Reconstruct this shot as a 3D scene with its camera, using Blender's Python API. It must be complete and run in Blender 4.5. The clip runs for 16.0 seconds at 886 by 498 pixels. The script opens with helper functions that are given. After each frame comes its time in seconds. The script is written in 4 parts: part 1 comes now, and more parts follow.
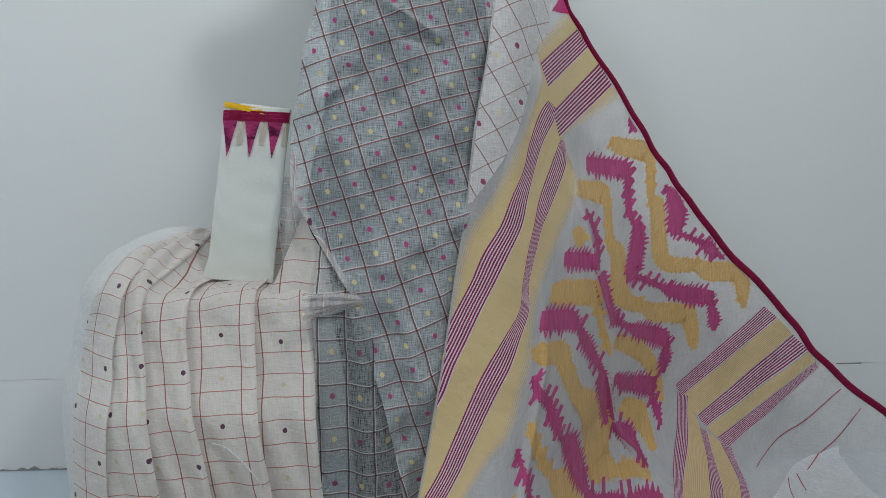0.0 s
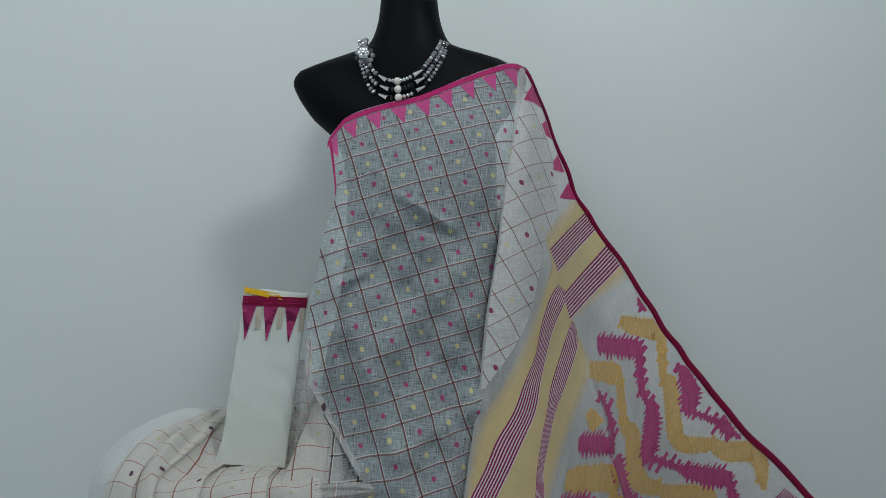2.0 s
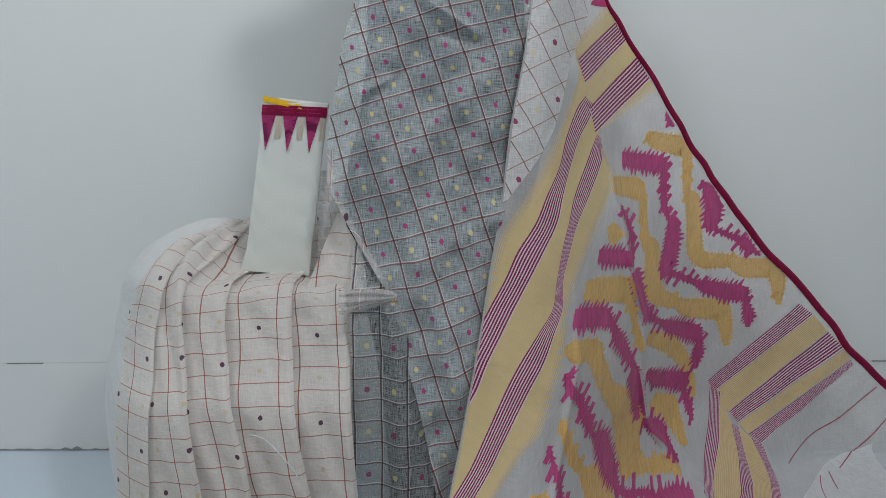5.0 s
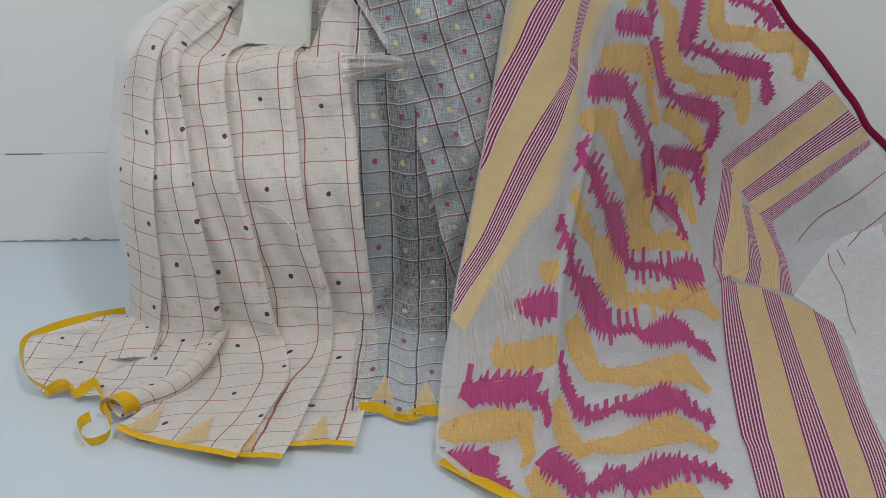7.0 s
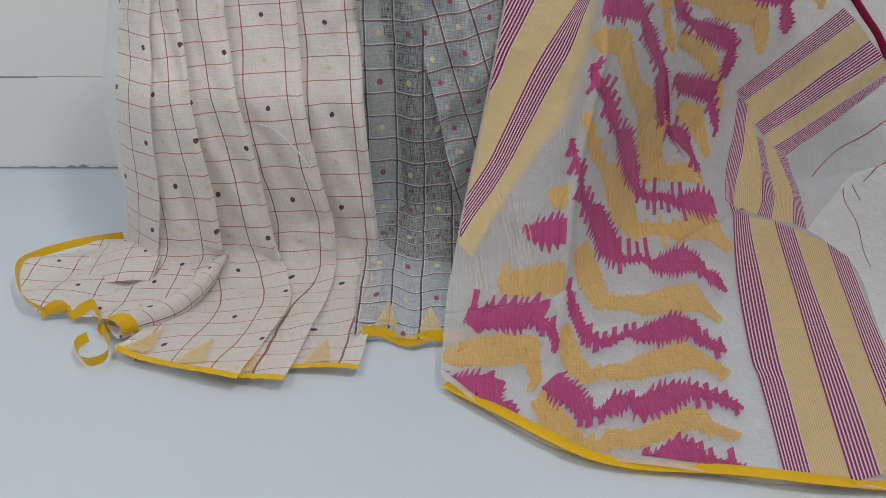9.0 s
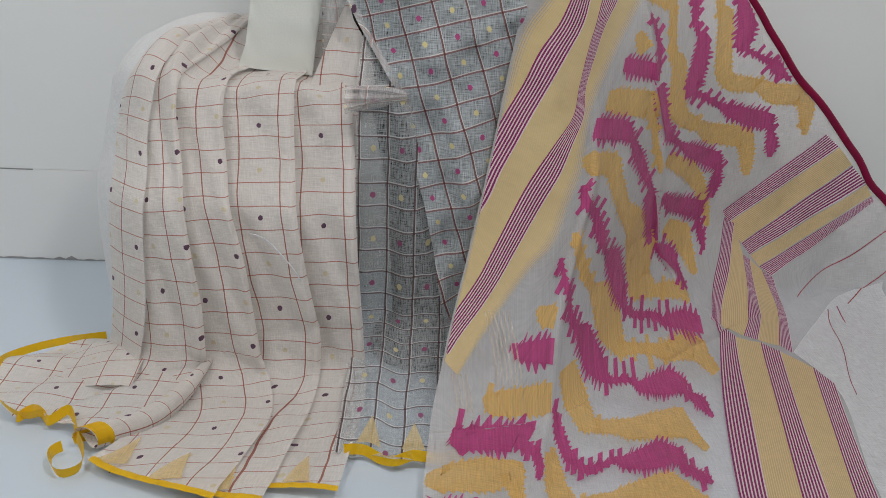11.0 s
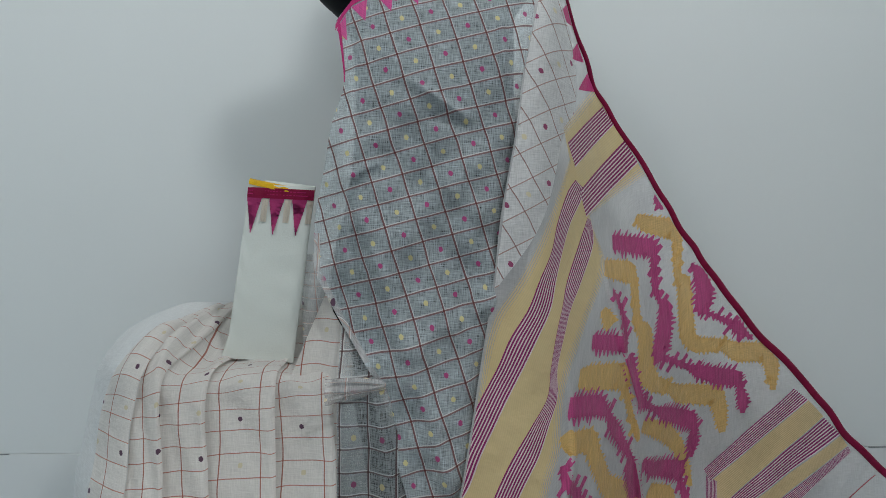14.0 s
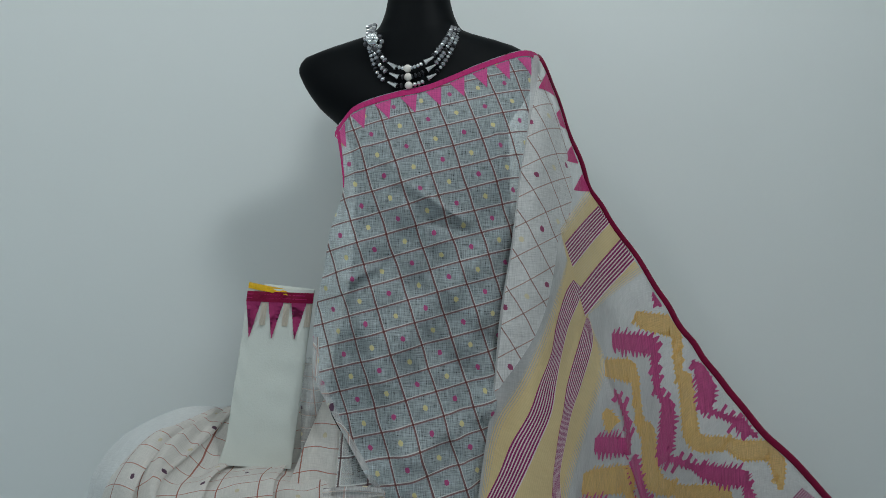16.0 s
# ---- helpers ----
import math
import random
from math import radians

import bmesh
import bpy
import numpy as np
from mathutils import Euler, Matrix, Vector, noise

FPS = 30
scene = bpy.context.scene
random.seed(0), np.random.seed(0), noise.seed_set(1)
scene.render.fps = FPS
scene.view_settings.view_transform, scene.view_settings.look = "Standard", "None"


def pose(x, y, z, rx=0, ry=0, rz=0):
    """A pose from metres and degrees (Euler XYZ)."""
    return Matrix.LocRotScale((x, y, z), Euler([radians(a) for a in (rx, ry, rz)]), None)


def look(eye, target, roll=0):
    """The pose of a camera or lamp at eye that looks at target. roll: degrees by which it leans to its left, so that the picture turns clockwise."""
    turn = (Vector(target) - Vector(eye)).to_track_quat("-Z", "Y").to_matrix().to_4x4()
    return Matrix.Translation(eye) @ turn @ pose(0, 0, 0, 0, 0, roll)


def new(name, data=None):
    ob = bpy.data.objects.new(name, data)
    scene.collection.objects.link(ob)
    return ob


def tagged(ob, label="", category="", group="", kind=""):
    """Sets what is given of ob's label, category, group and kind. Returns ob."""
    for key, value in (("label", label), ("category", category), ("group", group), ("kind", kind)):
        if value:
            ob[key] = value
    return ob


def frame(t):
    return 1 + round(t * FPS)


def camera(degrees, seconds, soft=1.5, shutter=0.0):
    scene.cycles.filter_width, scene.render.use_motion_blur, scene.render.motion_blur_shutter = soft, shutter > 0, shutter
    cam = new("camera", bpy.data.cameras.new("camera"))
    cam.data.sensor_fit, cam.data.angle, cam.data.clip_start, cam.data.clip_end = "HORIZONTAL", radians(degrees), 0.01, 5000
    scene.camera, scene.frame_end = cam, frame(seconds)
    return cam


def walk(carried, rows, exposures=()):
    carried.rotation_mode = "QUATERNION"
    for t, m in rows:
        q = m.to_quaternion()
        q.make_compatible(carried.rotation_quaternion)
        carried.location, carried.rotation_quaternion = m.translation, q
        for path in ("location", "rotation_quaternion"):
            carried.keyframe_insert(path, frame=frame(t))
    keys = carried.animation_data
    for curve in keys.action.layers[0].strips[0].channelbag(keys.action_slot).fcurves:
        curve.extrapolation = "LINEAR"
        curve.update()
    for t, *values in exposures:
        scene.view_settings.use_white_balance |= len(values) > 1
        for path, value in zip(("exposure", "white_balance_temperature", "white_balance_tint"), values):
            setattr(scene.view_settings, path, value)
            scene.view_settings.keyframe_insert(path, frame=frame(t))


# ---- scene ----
cam = camera(56.4, 16.0, soft=.8)
PATH = [
    (0, (0.005, -0.184, 0.708), (0.071, 1.803, 0.493), -0.7),
    (0.5, (0.004, -0.189, 0.742), (0.076, 1.807, 0.644), -0.3),
    (1, (0.001, -0.192, 0.771), (0.07, 1.807, 0.749), -0.3),
    (1.5, (0.001, -0.2, 0.773), (0.063, 1.797, 0.852), -0.5),
    (2, (0.004, -0.211, 0.77), (0.045, 1.783, 0.918), -0.8),
    (2.5, (0.007, -0.211, 0.766), (0.031, 1.787, 0.844), -0.2),
    (3, (0.003, -0.201, 0.771), (0.036, 1.798, 0.792), -0.3),
    (3.2, (0.009, -0.199, 0.773), (0.025, 1.801, 0.79), -0.1),
    (5.5, (-0.009, -0.183, 0.724), (-0.019, 1.781, 0.349), -0.2),
    (6, (-0.014, -0.175, 0.697), (-0.024, 1.771, 0.237), -0.1),
    (6.5, (-0.01, -0.179, 0.667), (-0.021, 1.744, 0.119), -0.9),
    (7, (-0.016, -0.169, 0.643), (-0.032, 1.713, -0.035), -0.9),
    (7.5, (-0.022, -0.161, 0.625), (-0.044, 1.697, -0.115), -1.2),
    (8, (-0.021, -0.157, 0.605), (-0.05, 1.683, -0.18), -1.0),
    (8.2, (-0.022, -0.158, 0.594), (-0.054, 1.673, -0.21), -0.9),
    (10.3, (-0.024, -0.129, 0.614), (-0.019, 1.734, -0.113), 1.4),
    (10.5, (-0.024, -0.129, 0.623), (-0.023, 1.741, -0.084), 1.7),
    (11, (-0.026, -0.132, 0.639), (-0.019, 1.775, 0.038), 2.1),
    (11.5, (-0.028, -0.139, 0.663), (-0.02, 1.796, 0.154), 1.8),
    (12, (-0.026, -0.138, 0.685), (-0.019, 1.814, 0.247), 0.9),
    (12.5, (-0.023, -0.144, 0.701), (-0.011, 1.828, 0.364), 0.3),
    (13, (-0.019, -0.14, 0.729), (0.017, 1.843, 0.471), 0.3),
    (13.5, (-0.021, -0.146, 0.739), (0.017, 1.846, 0.567), -0.0),
    (14, (-0.024, -0.152, 0.757), (0.023, 1.846, 0.668), -0.1),
    (14.5, (-0.029, -0.161, 0.768), (0.02, 1.839, 0.759), 0.1),
    (15, (-0.023, -0.158, 0.779), (0.033, 1.84, 0.845), -0.2),
    (15.5, (-0.025, -0.158, 0.784), (0.034, 1.838, 0.891), -0.5),
    (16, (-0.022, -0.157, 0.787), (0.027, 1.839, 0.904), -0.7),
]
EXPOSURES = [(0, .1, 6500, 14), (1, -.1, 6450, 11), (2, -.27, 6350, 8), (3, -.22, 6450, 11), (5.5, .13, 6600, 16), (8, .25, 7000, 20), (11, .25, 7000, 20), (12.5, .17, 6600, 16), (14.5, -.12, 6450, 10), (16, -.25, 6350, 7)]
walk(cam, [(t, look(eye, target, roll)) for t, eye, target, roll in PATH], EXPOSURES)

# ---- cloth shapes ----
def curve(*pts):
    """A smooth function through a few (value, result) pairs."""
    ks = sorted(pts)
    xs, ys = [k[0] for k in ks], [k[1] for k in ks]

    def at(v):
        if v <= xs[0]:
            return ys[0]
        if v >= xs[-1]:
            return ys[-1]
        i = max(j for j in range(len(xs) - 1) if xs[j] <= v)
        t = (v - xs[i]) / (xs[i + 1] - xs[i])

        def slope(j):
            if j == 0 or j == len(xs) - 1:
                k = min(j, len(xs) - 2)
                return (ys[k + 1] - ys[k]) / (xs[k + 1] - xs[k])
            a = (ys[j] - ys[j - 1]) / (xs[j] - xs[j - 1])
            b = (ys[j + 1] - ys[j]) / (xs[j + 1] - xs[j])
            return 0 if a * b <= 0 else 2 * a * b / (a + b)
        h = xs[i + 1] - xs[i]
        return ((2 * t ** 3 - 3 * t * t + 1) * ys[i] + (t ** 3 - 2 * t * t + t) * h * slope(i)
                + (3 * t * t - 2 * t ** 3) * ys[i + 1] + (t ** 3 - t * t) * h * slope(i + 1))
    return at


def ridge(d, width, height):
    return height * math.exp(-(d / width) ** 2)


# the pallu: hangs from the shoulder, runs out over the floor. q > 0: height, q < 0: way along the floor
pallu_left = curve((1.25, .186), (1.05, .157), (.89, .133), (.747, .106), (.625, .091), (.51, .07), (.415, .053), (.235, .016), (.11, -.014), (0, -.032), (-.3, -.04))
pallu_right = curve((1.25, .2), (1.17, .256), (1.09, .294), (.99, .345), (.92, .397), (.81, .467), (.67, .558), (.58, .625), (.49, .7), (.407, .78), (.33, .847), (.256, .905), (.176, .985), (.1, 1.076), (0, 1.2), (-.3, 1.3))
pallu_front = curve((1.25, 1.385), (1.18, 1.345), (1.1, 1.30), (.9, 1.25), (.7, 1.22), (.46, 1.165), (.3, 1.11), (.2, 1.06), (.1, .99), (0, .93))
pallu_sweep = curve((1.2, .08), (.88, .15), (.71, .2), (.5, .28), (.44, .287), (.3, .27), (.2, .25))
pallu_flat = curve((1.2, .02), (.9, .03), (.7, .07), (.46, .14), (.2, .22), (0, .22))
hem_line = curve((-.05, .78), (.042, .68), (.128, .612), (.227, .591), (.343, .572), (.44, .56), (.8, .55))
crease_a = curve((0.365, 0.224), (0.199, 0.177), (0.120, 0.159), (0.034, 0.149), (-0.070, 0.126), (-0.138, 0.113))
crease_b = curve((0.635, 0.321), (0.568, 0.336), (0.473, 0.354), (0.383, 0.378), (0.300, 0.380), (0.175, 0.398), (0.070, 0.455), (0.006, 0.468))



pallu_base = curve((-.05, .90), (.05, .915), (.12, .94), (.2, 1.0), (.3, 1.09), (.45, 1.25), (.58, 1.37), (.73, 1.5), (.85, 1.58), (1.2, 1.575))


def pallu(x, q):
    if q >= 0:
        z = q + .04 * math.exp(-q / .09)
        front = pallu_front(q)
        deep = 1.61 - (1.595 - front) * math.exp(-(max(0.0, x - pallu_left(q) - pallu_flat(q) / 2) / pallu_sweep(q)) ** 2)
        floor_y = pallu_base(x)
        y = deep + (floor_y - (1.61 - (1.595 - pallu_front(0)) * math.exp(-(max(0.0, x - pallu_left(0) - .11) / .25) ** 2))) * math.exp(-q / .09)
        y += .003 * math.sin(34 * x + 9 * q) * min(1, q * 3) - ridge(x - crease_b(q), .008, .015) * min(1, q * 8) * min(1, max(0, (.72 - q) * 8))
        y -= ridge(x - crease_a(q), .008, .015) * min(1, q * 6) * min(1, max(0, (.5 - q) * 6))
        y += .0016 * math.sin(71 * x - 23 * q + 2 * math.sin(13 * q))
    else:
        d = -q
        y = pallu_base(x) - d
        z = .006 + .034 * math.exp(-d / .1) + .0035 * (1 + math.sin(17 * x + 12 * d + math.sin(9 * d)))
        z += ridge(x - crease_a(q), .012, .010) * math.exp(-d / .4)
    return (x, y, z)


# the checked drape across the bust; falls on in front of the stand
drape_left = curve((1.1, -.177), (1.03, -.165), (.98, -.16), (.915, -.18), (.836, -.198), (.73, -.218), (.68, -.217), (.6, -.184), (.506, -.121), (.465, -.094), (.393, -.078), (.27, -.046), (.12, -.018), (.02, .0))
drape_top = curve((-.18, 1.092), (-.135, 1.137), (-.068, 1.157), (-.007, 1.171), (.086, 1.216), (.15, 1.244), (.184, 1.254), (.21, 1.257))
drape_front = curve((1.25, 1.352), (1.17, 1.312), (1.08, 1.262), (.98, 1.243), (.85, 1.238), (.75, 1.23), (.6, 1.21), (.46, 1.17), (.3, 1.155), (.1, 1.14), (0, 1.13))


CREASES = ((-0.044, 0.975, 0.045, 0.917, 0.006, 0.015), (-0.007, 0.919, 0.055, 0.901, 0.01, -0.01), (-0.153, 0.814, -0.096, 0.843, 0.008, 0.013), (-0.123, 1.058, -0.154, 0.944, 0.009, 0.01), (0.108, 1.087, 0.117, 0.982, 0.008, 0.01), (0.016, 0.624, 0.048, 0.479, 0.012, 0.014), (-0.061, 0.761, 0.011, 0.562, 0.014, 0.01), (-0.164, 0.762, -0.153, 0.623, 0.012, 0.01))


def crease(x, z):
    """The pinched folds of the drape, each along a line from one place to another."""
    out = 0.0
    for x0, z0, x1, z1, wide, tall in CREASES:
        dx, dz = x1 - x0, z1 - z0
        size = math.hypot(dx, dz)
        k = ((x - x0) * dx + (z - z0) * dz) / size ** 2
        off = ((x - x0) * dz - (z - z0) * dx) / size
        if -.3 < k < 1.3 and abs(off) < 4 * wide:
            out += ridge(off, wide, tall) * math.exp(-max(0.0, abs(k - .5) - .3) ** 2 / .06)
    return out


def drape(x, z):
    c = (x + .01) / .2
    bend = .075 if z > .5 else .075 - .1 * (.5 - z)
    if x > 0:
        bend -= .05 * min(1, max(0, (z - .95) * 5))
    y = drape_front(z) + bend * abs(c) ** 2.4
    w = min(1, max(0, (1.05 - z) * 4))
    y += w * (.012 * math.sin(38 * (x * .95 + z * .3)) + .006 * math.sin(29 * z - 17 * x + 1.3))
    y += .004 * math.sin(90 * x + 12 * z) * min(1, max(0, (.55 - z) * 5))
    y += w * (.005 * math.sin(61 * x - 44 * z + 2 * math.sin(11 * z)) + .0025 * math.sin(83 * z + 25 * x + 3 * math.sin(14 * x)))
    y -= w * (ridge(x + .13 + .35 * (z - .75), .016, .009) * min(1, max(0, (.9 - z) * 6)) + ridge(z - .56 - .5 * x, .016, .008))
    y -= crease(x, z)
    back = min(1, max(0, (x - pallu_left(z) + .022) / .04))
    return (x, y + .035 * back * back, z)


# the skirt: s is the way along the cloth, up from the foot of the front to the top of the stool beneath
skirt_y = curve((-.36, .725), (-.30, .785), (-.05, 1.035), (.0, 1.075), (.05, 1.098), (.2, 1.104), (.28, 1.118), (.36, 1.17), (.44, 1.208), (.50, 1.226), (.53, 1.25), (.64, 1.36), (.76, 1.47))
skirt_z = curve((-.36, .005), (-.30, .006), (-.05, .010), (.0, .025), (.05, .065), (.2, .212), (.28, .29), (.36, .36), (.44, .43), (.50, .474), (.53, .484), (.64, .492), (.76, .51))


def skirt(x, s):
    y, z = skirt_y(s), skirt_z(s)
    side = max(0.0, -.46 - x)
    y += 5.5 * side ** 2
    start = .46 + .17 * min(1, max(0.0, (x + .47) / .09))
    up = max(0.0, min(1, (s - start) / .17))
    z += .072 * up * up * (3 - 2 * up) * min(1, max(0.0, (-.16 - x) / .1)) - 1.6 * side ** 2 * min(1, max(0.0, (s - .4) / .2))
    return (x, y, z)
# ---- end of cloth shapes ----

# ---- light ----
world = bpy.data.worlds.new("room_air")
world.use_nodes = True
world.node_tree.nodes["Background"].inputs[0].default_value = (.8, .9, 1, 1)
world.node_tree.nodes["Background"].inputs[1].default_value = .05
scene.world = world


def lamp(name, m, w, h, power, colour=(.94, .985, 1)):
    data = bpy.data.lights.new(name, "AREA")
    data.shape, data.size, data.size_y, data.energy, data.color = "RECTANGLE", w, h, power, colour
    ob = new(name, data)
    ob.matrix_world = m
    return ob


# a bright lamp high on the right, two unseen fills added below the ceiling
lamp("key_lamp", look((.86, .05, 2.55), (-.7, 1.6, 1.05)), .34, .34, 17)
lamp("ceiling_fill", pose(-1.2, .25, 2.6, 35), .25, 1.2, 12)
lamp("ceiling_fill", pose(-.8, -1.2, 2.6, 40), 1.2, .25, 10)


# ---- materials ----
class Nodes:
    """Short hand for a node tree."""

    def __init__(self, name):
        self.mat = bpy.data.materials.new(name)
        self.mat.use_nodes = True
        self.tree = self.mat.node_tree
        self.tree.nodes.clear()

    def add(self, kind, **sets):
        n = self.tree.nodes.new("ShaderNode" + kind)
        for k, v in sets.items():
            if k == "operation":
                n.operation = v
            elif k == "data_type":
                n.data_type = v
            elif k == "blend_type":
                n.blend_type = v
        return n

    def put(self, socket, v):
        if isinstance(v, bpy.types.NodeSocket):
            self.tree.links.new(v, socket)
        elif isinstance(v, tuple):
            socket.default_value = v if len(v) == 4 or socket.type in ("VECTOR",) else (*v, 1)
        else:
            socket.default_value = v

    def math(self, op, a, b=0.0, c=0.0):
        n = self.add("Math", operation=op)
        self.put(n.inputs[0], a)
        self.put(n.inputs[1], b)
        self.put(n.inputs[2], c)
        return n.outputs[0]

    def mix(self, f, a, b):
        n = self.add("Mix", data_type="RGBA")
        self.put(n.inputs[0], f)
        self.put(n.inputs[6], a)
        self.put(n.inputs[7], b)
        return n.outputs[2]

    def coords(self, which="UV"):
        return self.add("TexCoord").outputs[which]

    def stretch(self, v, sx, sy, sz):
        n = self.add("VectorMath", operation="MULTIPLY")
        self.put(n.inputs[0], v)
        n.inputs[1].default_value = (sx, sy, sz)
        return n.outputs[0]

    def noise(self, v, scale, detail=3.0, rough=.5):
        n = self.add("TexNoise")
        self.put(n.inputs["Vector"], v)
        self.put(n.inputs["Scale"], scale)
        self.put(n.inputs["Detail"], detail)
        self.put(n.inputs["Roughness"], rough)
        return n.outputs["Fac"]

    def bump(self, h, strength, distance=.01):
        n = self.add("Bump")
        self.put(n.inputs["Height"], h)
        n.inputs["Strength"].default_value = strength
        n.inputs["Distance"].default_value = distance
        return n.outputs[0]

    def principled(self, colour, rough=.6, normal=None, metal=0.0, sheen=0.0, spec=.5):
        n = self.add("BsdfPrincipled")
        self.put(n.inputs["Base Color"], colour)
        self.put(n.inputs["Roughness"], rough)
        self.put(n.inputs["Metallic"], metal)
        self.put(n.inputs["Specular IOR Level"], spec)
        n.inputs["Sheen Weight"].default_value = sheen
        if normal is not None:
            self.put(n.inputs["Normal"], normal)
        return n.outputs[0]

    def done(self, shader):
        out = self.add("OutputMaterial")
        self.tree.links.new(shader, out.inputs[0])
        return self.mat


def weave(m, fine=1.0):
    """Warp and weft threads, with slubs, from the cloth's own measure in metres."""
    uv = m.coords()
    a = m.noise(m.stretch(uv, 45 * fine, 800 * fine, 1), 1, 2)
    b = m.noise(m.stretch(uv, 800 * fine, 45 * fine, 1), 1, 2)
    return m.math("ADD", a, b)


def sheer(m, colour, cover, threads, rough=.85, where="UV"):
    """Thin cloth: threads that scatter light, and gaps between them."""
    crumple = m.math("ADD", m.noise(m.coords(where), 26, 4, .6), m.math("MULTIPLY", m.noise(m.coords(where), 7, 2, .5), 2.2))
    nrm = m.bump(m.math("ADD", m.math("MULTIPLY", crumple, 3.0), m.math("MULTIPLY", threads, .25)), .55, .004)
    front = m.principled(colour, rough, nrm, sheen=.15, spec=.2)
    thin = m.add("BsdfTranslucent")
    m.put(thin.inputs[0], colour)
    both = m.add("MixShader")
    both.inputs[0].default_value = .28
    m.tree.links.new(front, both.inputs[1])
    m.tree.links.new(thin.outputs[0], both.inputs[2])
    gap = m.add("BsdfTransparent")
    out = m.add("MixShader")
    m.put(out.inputs[0], cover)
    m.tree.links.new(gap.outputs[0], out.inputs[1])
    m.tree.links.new(both.outputs[0], out.inputs[2])
    return m.done(out.outputs[0])


def check_cloth(name, base, cover, cell_w, cell_h, dots, every=1, slub=.6, line=(.08, .03, .03), doubled=.4, turn=0.0, thick=1.0, pale=1.0, fine=1.0, spot_size=1.0):
    """Sheer checked muslin. dots: the two colours of the woven spots."""
    m = Nodes(name)
    threads = weave(m, fine)
    uv = m.coords()
    sep = m.add("SeparateXYZ")
    m.put(sep.inputs[0], uv)
    wob = m.math("MULTIPLY", m.math("SUBTRACT", m.noise(uv, 14, 1), .5), .006)
    u0, v0 = m.math("ADD", sep.outputs[0], wob), m.math("ADD", sep.outputs[1], wob)
    if turn:
        c, s = math.cos(radians(turn)), math.sin(radians(turn))
        u1 = m.math("ADD", m.math("MULTIPLY", u0, c), m.math("MULTIPLY", v0, s))
        v1 = m.math("SUBTRACT", m.math("MULTIPLY", v0, c), m.math("MULTIPLY", u0, s * .85))
        u0, v0 = u1, v1
    u, v = m.math("MULTIPLY", u0, 1 / cell_w), m.math("MULTIPLY", v0, 1 / cell_h)
    fu, fv = m.math("FRACT", u), m.math("FRACT", v)
    lu = m.math("LESS_THAN", m.math("ABSOLUTE", m.math("SUBTRACT", fu, .5)), .0014 * thick / cell_w)
    lv = m.math("LESS_THAN", m.math("ABSOLUTE", m.math("SUBTRACT", fv, .5)), .0012 * thick / cell_h)
    wu = m.math("LESS_THAN", m.math("ABSOLUTE", m.math("SUBTRACT", fu, .5 + .0022 / cell_w)), .0007 * pale / cell_w)
    wv = m.math("LESS_THAN", m.math("ABSOLUTE", m.math("SUBTRACT", fv, .5 + .0022 / cell_h)), .0009 * pale / cell_h)
    # spots sit in the middle of the checks
    cu, cv = m.math("FLOOR", m.math("ADD", u, .5)), m.math("FLOOR", m.math("ADD", v, .5))
    du = m.math("ABSOLUTE", m.math("SUBTRACT", m.math("FRACT", m.math("ADD", u, .5)), .5))
    dv = m.math("ABSOLUTE", m.math("SUBTRACT", m.math("FRACT", m.math("ADD", v, .5)), .5))
    ragged = m.math("MULTIPLY", m.math("SUBTRACT", m.noise(uv, 480, 1), .5), 1.3)
    wide, tall = m.math("MULTIPLY", du, cell_w / .0042 / spot_size), m.math("MULTIPLY", dv, cell_h / .0052 / spot_size)
    away = m.math("ADD", m.math("MULTIPLY", wide, wide), m.math("MULTIPLY", tall, tall))
    spot = m.math("LESS_THAN", m.math("ADD", away, ragged), 1.0)
    odd = m.math("FLOORED_MODULO", m.math("ADD", cu, cv), 2.0)
    if every == 2:
        keep = m.math("LESS_THAN", m.math("FLOORED_MODULO", cv, 2.0), .5)
        odd = m.math("FLOORED_MODULO", m.math("ADD", cu, m.math("MULTIPLY", cv, .5)), 2.0)
        spot = m.math("MULTIPLY", spot, keep)
    stain = m.noise(uv, 9, 3)
    col = m.mix(stain, tuple(c * .93 for c in base), base)
    col = m.mix(m.math("MULTIPLY", wu, doubled), col, (.86, .84, .8))
    col = m.mix(m.math("MULTIPLY", wv, doubled), col, (.86, .84, .8))
    col = m.mix(m.math("MULTIPLY", lv, .85), col, tuple(c * 1.25 for c in line))
    col = m.mix(m.math("MULTIPLY", lu, .9), col, line)
    col = m.mix(m.math("MULTIPLY", spot, .95), col, m.mix(odd, dots[0], dots[1]))
    marked = m.math("MAXIMUM", m.math("MAXIMUM", m.math("MAXIMUM", lu, lv), m.math("MAXIMUM", m.math("MULTIPLY", wu, .9), m.math("MULTIPLY", wv, .9))), spot)
    body = m.math("ADD", cover, m.math("MULTIPLY", m.math("SUBTRACT", threads, 1.0), slub))
    return sheer(m, col, m.math("MINIMUM", m.math("MAXIMUM", body, m.math("MULTIPLY", marked, .95)), 1.0), threads)


